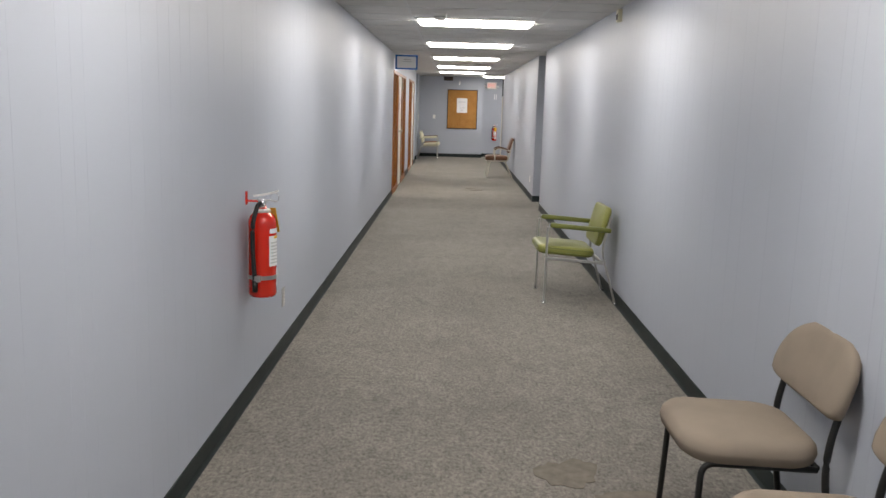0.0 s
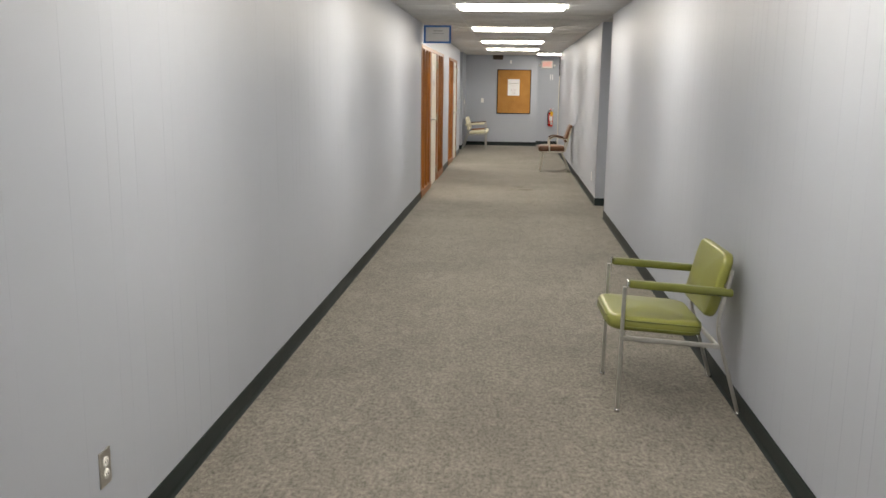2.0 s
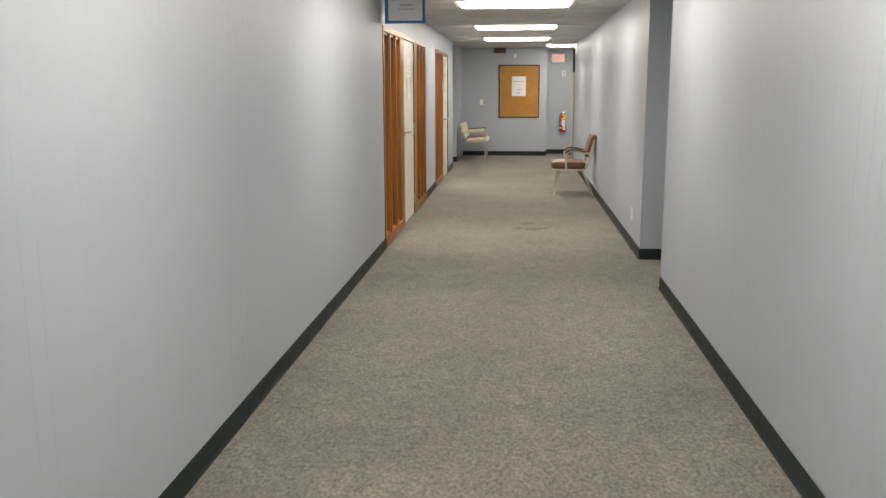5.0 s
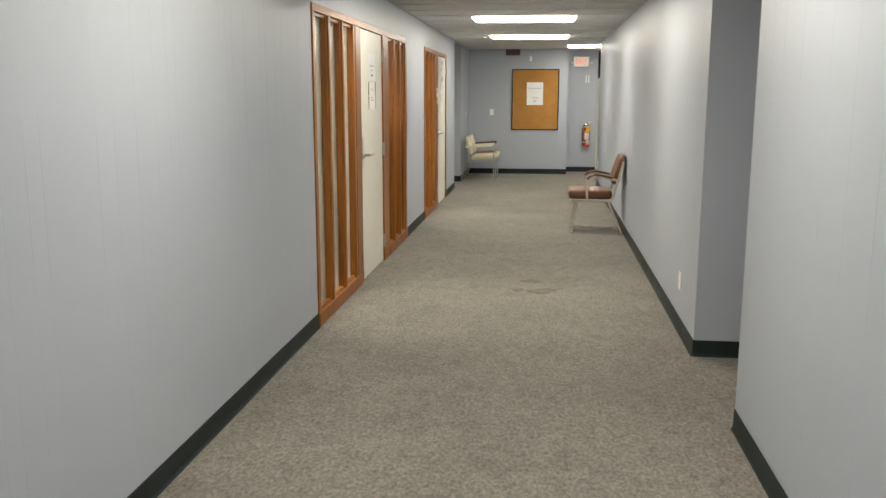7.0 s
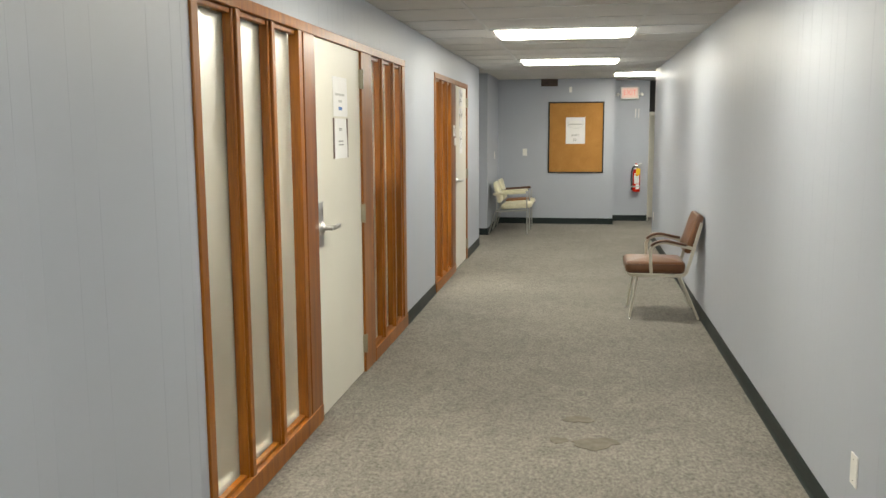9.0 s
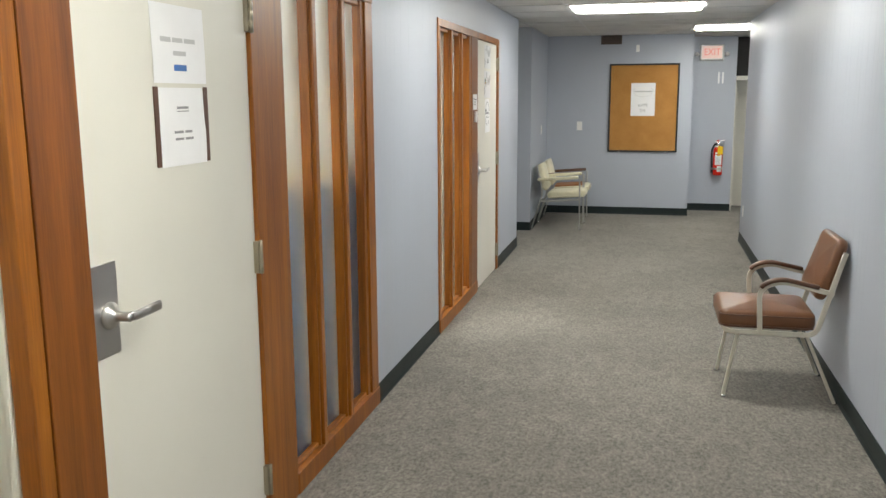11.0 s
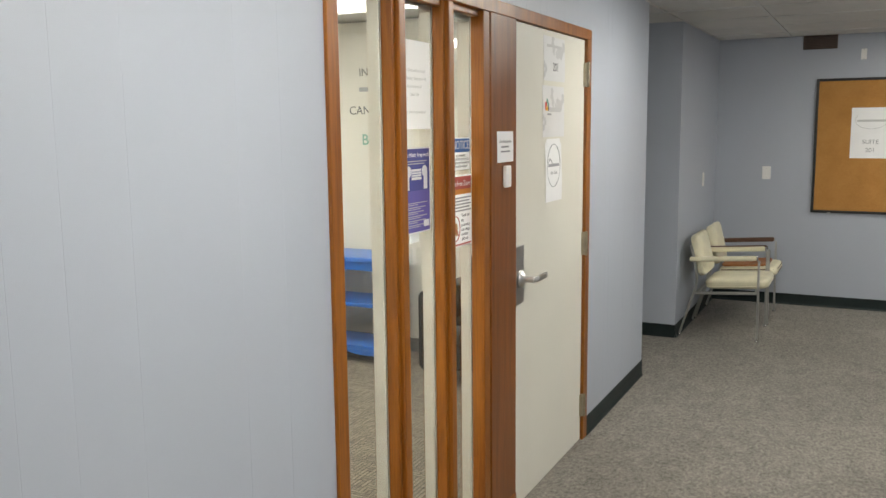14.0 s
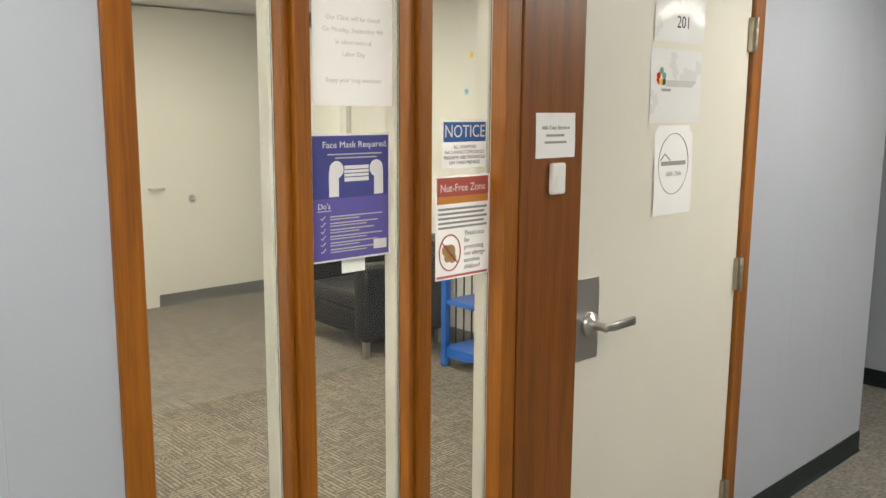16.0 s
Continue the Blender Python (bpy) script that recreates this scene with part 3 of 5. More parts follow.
def screen(name, y0, y1, door0, door1, lights, pane_material, ribbed, label):
    """lights: for each sidelight its outer ends and the middles of its bars."""
    t, zt, zs, f, back = framed(name, y0, y1, door0, door1, lights, label)
    for a, b, bars, post in lights:
        part("sill", box((back, a, 0.0), (f + 0.004, b, zs), 0.004), WOOD, t)
        part("sill_bead", box((back + 0.004, a + 0.04, zs), (f - 0.022, b - 0.01, zs + 0.016), 0.004), WOOD, t)
        edges = [a + 0.055]
        part("end_post", box((back, a, zs), (f, a + 0.055, 2.028), 0.003), WOOD, t)
        for c in bars:
            part("mullion", box((back, c - 0.012, zs), (f, c + 0.028, 2.028), 0.004), WOOD, t)
            part("glazing_stop", box((back, c - 0.028, zs), (f - 0.014, c - 0.012, 2.028), 0.005, 3), WOOD, t)
            part("mullion_back", box((-0.092, c - 0.024, zs), (-0.0535, c + 0.024, 2.028), 0.002), STOP, t, "cream painted back of the glazing bar")
            edges += [c - 0.028, c + 0.028]
        edges.append(post)
        p1, p2 = (post, b)
        part("jamb_post", box((back, p1, zs), (f - 0.004, p1 + 0.055, 2.028), 0.003), WOOD, t)
        part("jamb_panel", box((back, p1 + 0.058, zs), (f, p2, 2.028), 0.003), WOODFACE, t)
        for q, (s, e) in enumerate(zip(edges[::2], edges[1::2])):
            part("top_bead", box((back + 0.004, s, 2.006), (f - 0.022, e, 2.028), 0.004), WOOD, t)
            part("back_bead_top", box((-0.092, s, 1.99), (-0.0535, e, 2.028), 0.002), STOP, t)
            part("back_bead", box((-0.092, s, zs), (-0.0535, e, zs + 0.03), 0.002), STOP, t)
            part("back_stop", box((-0.092, e - 0.006, zs + 0.03), (-0.0535, e + 0.01, 1.99), 0.002), STOP, t)
            if ribbed:
                ob = reeded_pane(t, s, e, zs, 2.026)
            else:
                ob = part("pane", box((-0.052, s, zs), (-0.047, e, 2.027)), pane_material, t, "clear glass")
            ob.visible_shadow = False
    return t


screen_1 = screen("door_screen", U1A, U1B, 15.353, 16.28, [(U1A, 15.347, (14.36, 14.75), 15.11), ], REED, True, "varnished brown wood screen with reeded glass sidelights")
# the second light of the first screen, mirrored in build: hinge post, bars, broad end post
t = screen_1
part("hinge_post", box((-0.046, 16.286, 0.0), (0.010, 16.55, 2.028), 0.003), WOOD, t)
part("sill", box((-0.046, 16.55, 0.0), (0.014, U1B, 0.092), 0.004), WOOD, t)
part("end_post", box((-0.046, 17.525, 0.092), (0.007, U1B, 2.028), 0.003), WOOD, t)
part("end_bead", box((-0.046, 17.485, 0.092), (-0.004, 17.525, 2.028), 0.003), WOOD, t)
edges = [16.55, 16.83, 16.886, 17.176, 17.232, 17.485]
for c in (16.858, 17.204):
    part("mullion", box((-0.055, c - 0.012, 0.092), (0.010, c + 0.028, 2.028), 0.004), WOOD, t)
    part("glazing_stop", box((-0.055, c - 0.028, 0.092), (-0.004, c - 0.012, 2.028), 0.005, 3), WOOD, t)
    part("mullion_back", box((-0.092, c - 0.024, 0.092), (-0.0535, c + 0.024, 2.028), 0.002), STOP, t)


for s, e in zip(edges[::2], edges[1::2]):
    reeded_pane(t, s, e, 0.092, 2.026)
    part("sill_bead", box((-0.042, s, 0.092), (-0.012, e, 0.108), 0.004), WOOD, t)
    part("top_bead", box((-0.042, s, 2.006), (-0.012, e, 2.028), 0.004), WOOD, t)
screen_2 = screen("door_screen", U2A, U2B, 20.30, 21.22, [(U2A, 20.294, (19.375, 19.707), 19.985), ], GLASS, False, "varnished brown wood screen with clear glass sidelight")
part("hinge_post", box((-0.046, 21.226, 0.0), (0.010, U2B, 2.028), 0.003), WOOD, screen_2)


def hinge(parent, y, z):
    h = part("hinge", box((-0.016, y - 0.016, z - 0.057), (0.0125, y + 0.016, z + 0.057), 0.001), BRASS, parent, "satin brass hinge")
    part("knuckle", moved(lathe([(0.004, -0.06), (0.0075, -0.058), (0.0075, -0.02), (0.0068, -0.019), (0.0075, -0.018), (0.0075, 0.02), (0.0068, 0.021), (0.0075, 0.022), (0.0075, 0.058), (0.004, 0.06)], 12), pose(0.016, y + 0.001, z)), BRASS, h, "", True)


def office_door(name, y0, y1, label, zc=1.0):
    """A flush cream slab with a steel lever set on a tall plate, hinged on its far edge."""
    t = thing(name, pose(0, 0, 0), label, "door")
    part("leaf", box((-0.048, y0 + 0.003, 0.006), (-0.004, y1 - 0.003, 2.025), 0.002), DOOR, t)
    for z in (0.19, 1.03, 1.86):
        hinge(t, y1 - 0.002, z)
    yc = y0 + 0.07
    part("latch_plate", box((-0.005, y0 + 0.004, zc - 0.115), (0.0005, y0 + 0.112, zc + 0.128), 0.0015), STEEL, t, "brushed steel latch plate")
    lv = part("lever", moved(lathe([(0.036, 0), (0.036, 0.006), (0.030, 0.014), (0.016, 0.020), (0.013, 0.03), (0.013, 0.062), (0.010, 0.066)], 24), Matrix(((0, 0, 1, 0), (1, 0, 0, yc), (0, 1, 0, zc - 0.01), (0, 0, 0, 1)))), STEEL, t, "brushed steel lever handle", True)
    path = fillet([(0.052, yc, zc - 0.01), (0.066, yc + 0.03, zc - 0.01), (0.066, yc + 0.130, zc - 0.008)], 0.012)
    part("grip", tube(path, 0.012, 0.024), STEEL, lv, "", True)
    return t


door_1 = office_door("door_1", 15.349, 16.284, "closed cream flush door with a steel lever in a wood frame", 1.045)
door_2 = office_door("door_2", 20.296, 21.224, "closed cream flush door with a steel lever and paper signs")


# ---- chairs ----
def flat_arm_chair(name, m, seat_mat, arm_mat, label, arm_far=None, worn=None, group=""):
    """Low armchair of flat metal bar: front legs rise to straight arms, rear legs lean into the back. It faces -x."""
    t = thing(name, m, label, "armchair", group)
    w = 0.27
    for s, am in ((-1, arm_mat), (1, arm_far or arm_mat)):
        y = s * w
        part("leg", tube(fillet([(-0.285, y, 0.008), (-0.278, y, 0.612)], 0.01), 0.022, 0.016), GREYTUBE, t, "grey metal front leg")
        part("leg", tube(fillet([(0.285, y, 0.008), (0.165, y, 0.40), (0.165, y, 0.48), (0.212, y, 0.70)], 0.10, 8), 0.022, 0.016), GREYTUBE, t, "grey metal rear leg")
        part("side_rail", tube([(-0.275, y, 0.365), (0.175, y, 0.335)], 0.018, 0.022), GREYTUBE, t)
        for x in (-0.285, 0.285):
            part("glide", moved(lathe([(0.012, 0), (0.014, 0.004), (0.012, 0.012)], 14), pose(x, y, 0)), CHROME, t, "", True)
        arm = box((-0.308, y - 0.024, 0.635), (0.175, y + 0.024, 0.672), 0.012, 3)
        arm = moved(arm, Matrix.Translation((0, 0, -0.045)) @ Matrix.Rotation(radians(4), 4, "Y"))
        part("armrest", arm, am, t, "", True)
        a = part("arm_cap", moved(box((-0.317, y - 0.0225, 0.638), (-0.309, y + 0.0225, 0.669), 0.003), Matrix.Translation((0, 0, -0.045)) @ Matrix.Rotation(radians(4), 4, "Y")), CHROME, t)
    part("cross_rail", tube([(-0.26, -w, 0.362), (-0.26, w, 0.362)], 0.018, 0.022), GREYTUBE, t)
    part("cross_rail", tube([(0.165, -w, 0.338), (0.165, w, 0.338)], 0.018, 0.022), GREYTUBE, t)
    tilt = Matrix.Rotation(radians(4), 4, "Y")
    seat = part("seat", moved(cushion((-0.372, -0.246, 0.372), (0.085, 0.246, 0.442), 0.016, 0.028, 0.08), tilt), seat_mat, t, "", True)
    for z in (0.392, 0.424):
        ring = [(0.06, -0.247), (-0.28, -0.247), (-0.345, -0.218), (-0.373, -0.158), (-0.373, 0.158), (-0.345, 0.218), (-0.28, 0.247), (0.06, 0.247)]
        part("piping", moved(tube([(x, y, z) for x, y in ring], 0.0035, sides=6), tilt), arm_mat, seat)
    if worn:
        part("worn_patch", moved(cushion((-0.30, -0.20, 0.444), (0.07, 0.20, 0.460), 0.003, 0.006, 0.06), tilt), worn, seat, "rust-brown worn seat top", True)
    back = cushion((-0.15, -0.242, -0.02), (0.17, 0.242, 0.03), 0.016, 0.018, 0.06)
    back = moved(back, Matrix.Translation((0.172, 0, 0.605)) @ Matrix.Rotation(radians(-(90 - 14)), 4, "Y"))
    part("backrest", back, seat_mat, t, "", True)
    for y in (-w, w):
        part("back_bracket", tube([(0.192, y, 0.62), (0.192, y * 0.9, 0.62)], 0.012, 0.02), GREYTUBE, t)
    return t


flat_arm_chair("armchair", pose(2.05, 6.49, 0, 0, 0, 1.5), OLIVE, OLIVE_DARK, "olive green vinyl armchair with grey metal legs against the wall")
flat_arm_chair("armchair", pose(0.29, 23.99, 0, 0, 0, 180), IVORY, IVORY, "ivory vinyl armchair with ivory arms beside the alcove wall", group="ivory chairs in the alcove")
flat_arm_chair("armchair", pose(0.295, 24.62, 0, 0, 0, 180), IVORY, BROWN_DARK, "ivory vinyl armchair with dark arms and a worn brown seat", worn=RUST, group="ivory chairs in the alcove")


def loop_arm_chair(m):
    """Brown chair on cream enamelled bar: the arms bend down in front to the seat rail. It faces -x."""
    t = thing("armchair", m, "brown vinyl armchair with cream enamelled frame and padded arms", "armchair")
    w = 0.245
    for s in (-1, 1):
        y = s * w
        part("leg", tube([(-0.275, y * 0.92, 0.006), (-0.215, y * 0.9, 0.36)], 0.030, 0.018), CREAMTUBE, t, "cream enamelled front leg")
        part("leg", tube([(0.275, y * 0.95, 0.006), (0.12, y * 0.9, 0.36)], 0.030, 0.018), CREAMTUBE, t, "cream enamelled rear leg")
        for x in (-0.275, 0.275):
            part("glide", moved(lathe([(0.014, 0), (0.016, 0.004), (0.012, 0.012)], 14), pose(x, y * 0.935, 0)), CHROME, t, "", True)
        part("seat_rail", tube(fillet([(-0.29, y * 0.5, 0.365), (-0.27, y, 0.365), (0.16, y, 0.365), (0.275, y, 0.80)], 0.05, 6), 0.016, 0.026), CREAMTUBE, t)
        arm = fillet([(-0.11, y, 0.355), (-0.125, y, 0.60), (-0.02, y, 0.645), (0.235, y, 0.585)], 0.11, 10)
        part("arm_loop", tube(arm, 0.026, 0.014, up=(0, 1, 0)), CREAMTUBE, t, "cream enamelled arm loop")
        pad = [p + Vector((-0.006, 0, 0.014)) for p in arm[6:-1]] + [Vector((0.16, y, 0.618))]
        part("arm_pad", tube(pad, 0.020, 0.042, up=(0, 1, 0)), BROWN_DARK, t, "dark brown arm pad", True)
    seat = part("seat", cushion((-0.315, -0.235, 0.378), (0.165, 0.235, 0.475), 0.018, 0.034, 0.05), BROWN, t, "", True)
    for z in (0.395, 0.452):
        ring = [(-0.314, -0.19), (-0.30, -0.228), (-0.27, -0.2365), (0.15, -0.2365)]
        part("piping", tube([(x, y, z) for x, y in ring], 0.0035, sides=6), BROWN_DARK, seat)
        part("piping", tube([(x, -y, z) for x, y in ring], 0.0035, sides=6), BROWN_DARK, seat)
    back = moved(cushion((-0.165, -0.225, -0.028), (0.165, 0.225, 0.028), 0.016, 0.022, 0.05), Matrix.Translation((0.222, 0, 0.70)) @ Matrix.Rotation(radians(-(90 - 18)), 4, "Y"))
    part("backrest", back, BROWN, t, "", True)
    return t


loop_arm_chair(pose(2.045, 18.355, 0, 0, 0, 0))


def stack_chair(m):
    """Armless stacking chair: thick cloth seat, half-moon cloth back, black tube frame. It faces -x."""
    t = thing("stacking_chair", m, "taupe cloth stacking chair with black tube frame", "chair", "taupe chairs along the wall")
    w = 0.215
    for s in (-1, 1):
        y = s * w
        part("leg", tube(fillet([(-0.205, y * 1.06, 0.006), (-0.19, y, 0.395), (0.19, y, 0.382)], 0.05, 6), 0.0115), BLACK, t, "", True)
        part("leg", tube(fillet([(0.265, y * 1.06, 0.006), (0.205, y * 1.05, 0.42), (0.252, y * 1.04, 0.63)], 0.2, 8), 0.0125), BLACK, t, "", True)
        for x in (-0.205, 0.265):
            part("foot_cap", moved(lathe([(0.013, 0), (0.015, 0.003), (0.013, 0.02)], 12), pose(x, y * 1.06, 0)), RUBBER, t, "", True)
    part("cross_rail", tube([(0.19, -w, 0.388), (0.19, w, 0.388)], 0.010), BLACK, t, "", True)
    part("cross_rail", tube([(-0.12, -w, 0.395), (-0.12, w, 0.395)], 0.010), BLACK, t, "", True)
    part("seat", moved(cushion((-0.265, -0.245, 0.385), (0.205, 0.245, 0.470), 0.016, 0.042, 0.13), Matrix.Rotation(radians(2), 4, "Y")), TAUPE, t, "", True)
    # half-moon: round top, flat lower edge, curved about the sitter
    bm = bmesh.new()
    n = 28
    out = []
    for i in range(n):
        a = 2 * math.pi * i / n
        cy, cz = math.cos(a), math.sin(a)
        rise, power = (0.205, 0.9) if cz > 0 else (0.075, 0.45)
        out.append((0.283 * math.copysign(abs(cy) ** 0.75, cy), rise * math.copysign(abs(cz) ** power, cz)))
    layers = [(-0.030, 0.80), (-0.027, 0.92), (-0.016, 0.985), (0.0, 1.0), (0.014, 0.98), (0.022, 0.90)]
    rings = []
    for d, k in layers:
        rings.append([bm.verts.new((d - 0.55 * (y * k) ** 2 + 0.04 * (z > 0) * z, y * k, z * k)) for y, z in out])
    for a, b in zip(rings, rings[1:]):
        for i in range(n):
            bm.faces.new((a[i], a[(i + 1) % n], b[(i + 1) % n], b[i]))
    for ring, d, flip in ((rings[0], -0.034, True), (rings[-1], 0.024, False)):
        c = bm.verts.new((d, 0, 0))
        for i in range(n):
            bm.faces.new((ring[i], ring[(i + 1) % n], c))
    bmesh.ops.recalc_face_normals(bm, faces=bm.faces)
    part("backrest", moved(bm, Matrix.Translation((0.266, 0, 0.612)) @ Matrix.Rotation(radians(15), 4, "Y")), TAUPE, t, "", True)
    return t


stack_chair(pose(2.055, 2.45, 0, 0, 0, 0))
stack_chair(pose(2.055, 1.66, 0, 0, 0, 0))


# ---- fire extinguishers ----
def extinguisher(m, label, lever_turn, hose_at, label_from, label_to, tag_at, k=1.0):
    """A red cylinder hung on a wall bracket: valve, two levers, gauge, hose down one side, strap, printed label, tag.
    Its back is at z = 0 of m, up is y; angles are in degrees from the front towards the right."""
    t = thing("fire_extinguisher", m, label, "fire extinguisher")
    r = 0.073 * k
    up = Matrix(((1, 0, 0, 0), (0, 0, 1, 0), (0, -1, 0, r + 0.010), (0, 0, 0, 1)))   # z of the lathe becomes y of the wall frame
    lev = up @ pose(0, 0, 0, 0, 0, lever_turn)

    def round_at(a, rad, z):
        return (rad * math.sin(radians(a)), -rad * math.cos(radians(a)), z)
    body = lathe([(r * 0.90, 0), (r, 0.012), (r, 0.385 * k), (r * 0.97, 0.402 * k), (r * 0.86, 0.424 * k), (r * 0.6, 0.442 * k), (r * 0.34, 0.452 * k), (r * 0.30, 0.478 * k)], 32)
    part("cylinder", moved(body, up), RED, t, "glossy red cylinder", True)
    part("collar", moved(lathe([(r * 0.62, 0.444 * k), (r * 0.62, 0.456 * k), (r * 0.42, 0.462 * k)], 20), up), WHITE, t, "", True)
    part("valve", moved(box((-0.017, -0.02, 0.468 * k), (0.017, 0.02, 0.512 * k), 0.004), lev), CHROME, t, "silver valve")
    part("gauge", moved(lathe([(0.016, 0), (0.018, 0.002), (0.018, 0.010), (0.015, 0.012)], 16), lev @ pose(0, -0.02, 0.488 * k, 90, 0, 0)), CHROME, t, "", True)
    part("carry_handle", moved(tube(fillet([(-0.045, 0, 0.505 * k), (0.02, 0, 0.508 * k), (0.075, 0, 0.500 * k)], 0.03), 0.024, 0.006), lev), STEEL, t, "silver carrying lever")
    part("squeeze_lever", moved(tube(fillet([(-0.04, 0, 0.525 * k), (0.03, 0, 0.538 * k), (0.080, 0, 0.556 * k)], 0.03), 0.030, 0.010), lev), WHITE, t, "pale squeeze lever")
    part("pull_ring", moved(tube([(0.062 + 0.022 * math.cos(a * 0.5236), -0.004, 0.522 * k + 0.022 * math.sin(a * 0.5236)) for a in range(13)], 0.0018, sides=6), lev), CHROME, t)
    hose = fillet([round_at(hose_at + 30, 0.02, 0.492 * k), round_at(hose_at + 10, 0.062 * k, 0.49 * k), round_at(hose_at, r + 0.022, 0.40 * k), round_at(hose_at, r + 0.02, 0.22 * k), round_at(hose_at + 4, r + 0.013, 0.08 * k)], 0.05, 6)
    part("hose", moved(tube(hose, 0.011), up), RUBBER, t, "black rubber hose", True)
    part("nozzle", moved(tube([round_at(hose_at + 4, r + 0.013, 0.095 * k), round_at(hose_at + 4, r + 0.013, 0.035 * k)], 0.014), up), BLACK, t, "", True)
    strap = [round_at(360 * i / 28, r + 0.002, 0.105 * k) for i in range(29)]
    part("strap", moved(tube(strap, 0.003, 0.020, cap=False), up), STEEL, t, "grey metal strap")
    bx, by, _ = round_at(hose_at + 12, r + 0.012, 0)
    part("buckle", moved(box((-0.016, -0.012, 0.088 * k), (0.016, 0.012, 0.122 * k), 0.003), up @ pose(bx, by, 0, 0, 0, hose_at + 12)), STEEL, t)
    bracket = part("bracket", box((-0.018, 0.48 * k, 0.0), (0.018, 0.55 * k, 0.004), 0.001), RED, t, "red wall bracket")
    part("hook", box((-0.012, 0.495 * k, 0.003), (0.012, 0.505 * k, 0.06), 0.001), RED, bracket)

    def wrap(name, a0, a1, z0, z1, mat, lab="", off=0.0012):
        bm = bmesh.new()
        n = 12
        q = [[bm.verts.new(round_at(a0 + (a1 - a0) * i / n, r + off, z)) for i in range(n + 1)] for z in (z0, z1)]
        for i in range(n):
            bm.faces.new((q[0][i], q[0][i + 1], q[1][i + 1], q[1][i]))
        part(name, moved(bm, up), mat, t, lab, True)
    f, e = label_from, label_to
    wrap("label", f, e, 0.165 * k, 0.325 * k, PAPER, "white printed instruction label")
    wrap("label_band", f + 25, e - 20, 0.309 * k, 0.324 * k, YELLOW, "", 0.0018)
    wrap("label_title", f + 3, e - 10, 0.338 * k, 0.362 * k, PAPER)
    for i in range(7):
        wrap("print_line", f + 8, e - 10 - 12 * (i % 3), (0.180 + 0.0175 * i) * k, (0.187 + 0.0175 * i) * k, PALEINK, "", 0.0020)
    wrap("lower_label", e - 55, e, 0.055 * k, 0.15 * k, PAPER, "", 0.0011)
    tx, ty, _ = round_at(tag_at, r * 1.04 + 0.004, 0)
    part("inspection_tag", moved(box((-0.036, -0.0015, 0.0), (0.036, 0.0015, 0.128 * k), 0.0004), up @ pose(tx, ty, 0.335 * k, -8, 6, tag_at)), YELLOW, t, "yellow inspection tag")
    return t


extinguisher(on_left(3.745, 0.565), "red fire extinguisher with black hose on the grey wall", -90, -108, -50, 50, 32, 0.95)
extinguisher(on_end(2.27, 0.50, YX), "red fire extinguisher with a yellow tag under the exit sign", 0, -80, -38, 45, 18, 0.86)


# ---- electrical plates ----
def outlet(m):
    t = thing("wall_outlet", m, "steel duplex outlet plate with white sockets", "wall outlet")
    part("plate", box((-0.036, -0.058, 0), (0.036, 0.058, 0.005), 0.002), STEEL, t)
    for y in (-0.02, 0.02):
        s = part("socket", moved(lathe([(0.0165, 0.004), (0.0165, 0.0075), (0.015, 0.008)], 18), pose(0, y, 0)), WHITE, t, "", True)
        for x in (-0.006, 0.006):
            part("slot", box((x - 0.0012, y - 0.004, 0.0078), (x + 0.0012, y + 0.004, 0.0084)), BLACK, s)
    part("screw", moved(lathe([(0.003, 0.005), (0.003, 0.006)], 8), pose(0, 0, 0)), CHROME, t)


def switch(m, name="light_switch", label="white light switch plate", blank=False, w=0.036, h=0.058):
    t = thing(name, m, label, "switch plate")
    part("plate", box((-w, -h, 0), (w, h, 0.006), 0.0025), WHITE, t)
    if not blank:
        part("toggle", box((-0.005, -0.011, 0.005), (0.005, 0.013, 0.014), 0.002), WHITE, t)
    for y in (-0.04, 0.04):
        part("screw", moved(lathe([(0.0028, 0.0055), (0.0028, 0.0066)], 8), pose(0, y, 0)), CHROME, t)


outlet(on_left(4.657, 0.346))
switch(on_right(14.198, 0.328), "wall_plate", "white blank wall plate near the floor", True)
switch(on_right(23.08, 0.36), "wall_plate", "white blank wall plate near the floor", True)
switch(on_end(0.434, 1.179))
switch(on_left(24.6, 1.15, -0.005))
switch(on_end(1.165, 2.182), "wall_detector", "small white detector box high on the wall", True, 0.022, 0.045)
t = thing("smoke_detector", pose(0.86, 7.62, CZ), "small white smoke detector under the ceiling tiles", "smoke detector")
part("case", lathe([(0.02, -0.062), (0.045, -0.058), (0.055, -0.045), (0.062, -0.012), (0.062, 0.001)], 24), WHITE, t, "", True)
part("vent_ring", lathe([(0.0565, -0.040), (0.060, -0.036), (0.0605, -0.028), (0.0585, -0.024)], 24), GREYTUBE, t, "", True)
t = thing("wall_alarm", on_right(6.75, 2.29), "small beige alarm box high on the panelled wall", "alarm box")
part("case", box((-0.045, -0.05, 0), (0.045, 0.05, 0.035), 0.006), IVORY, t)
part("grille", box((-0.03, -0.035, 0.0345), (0.03, 0.01, 0.037), 0.002), DARKBOX, t)


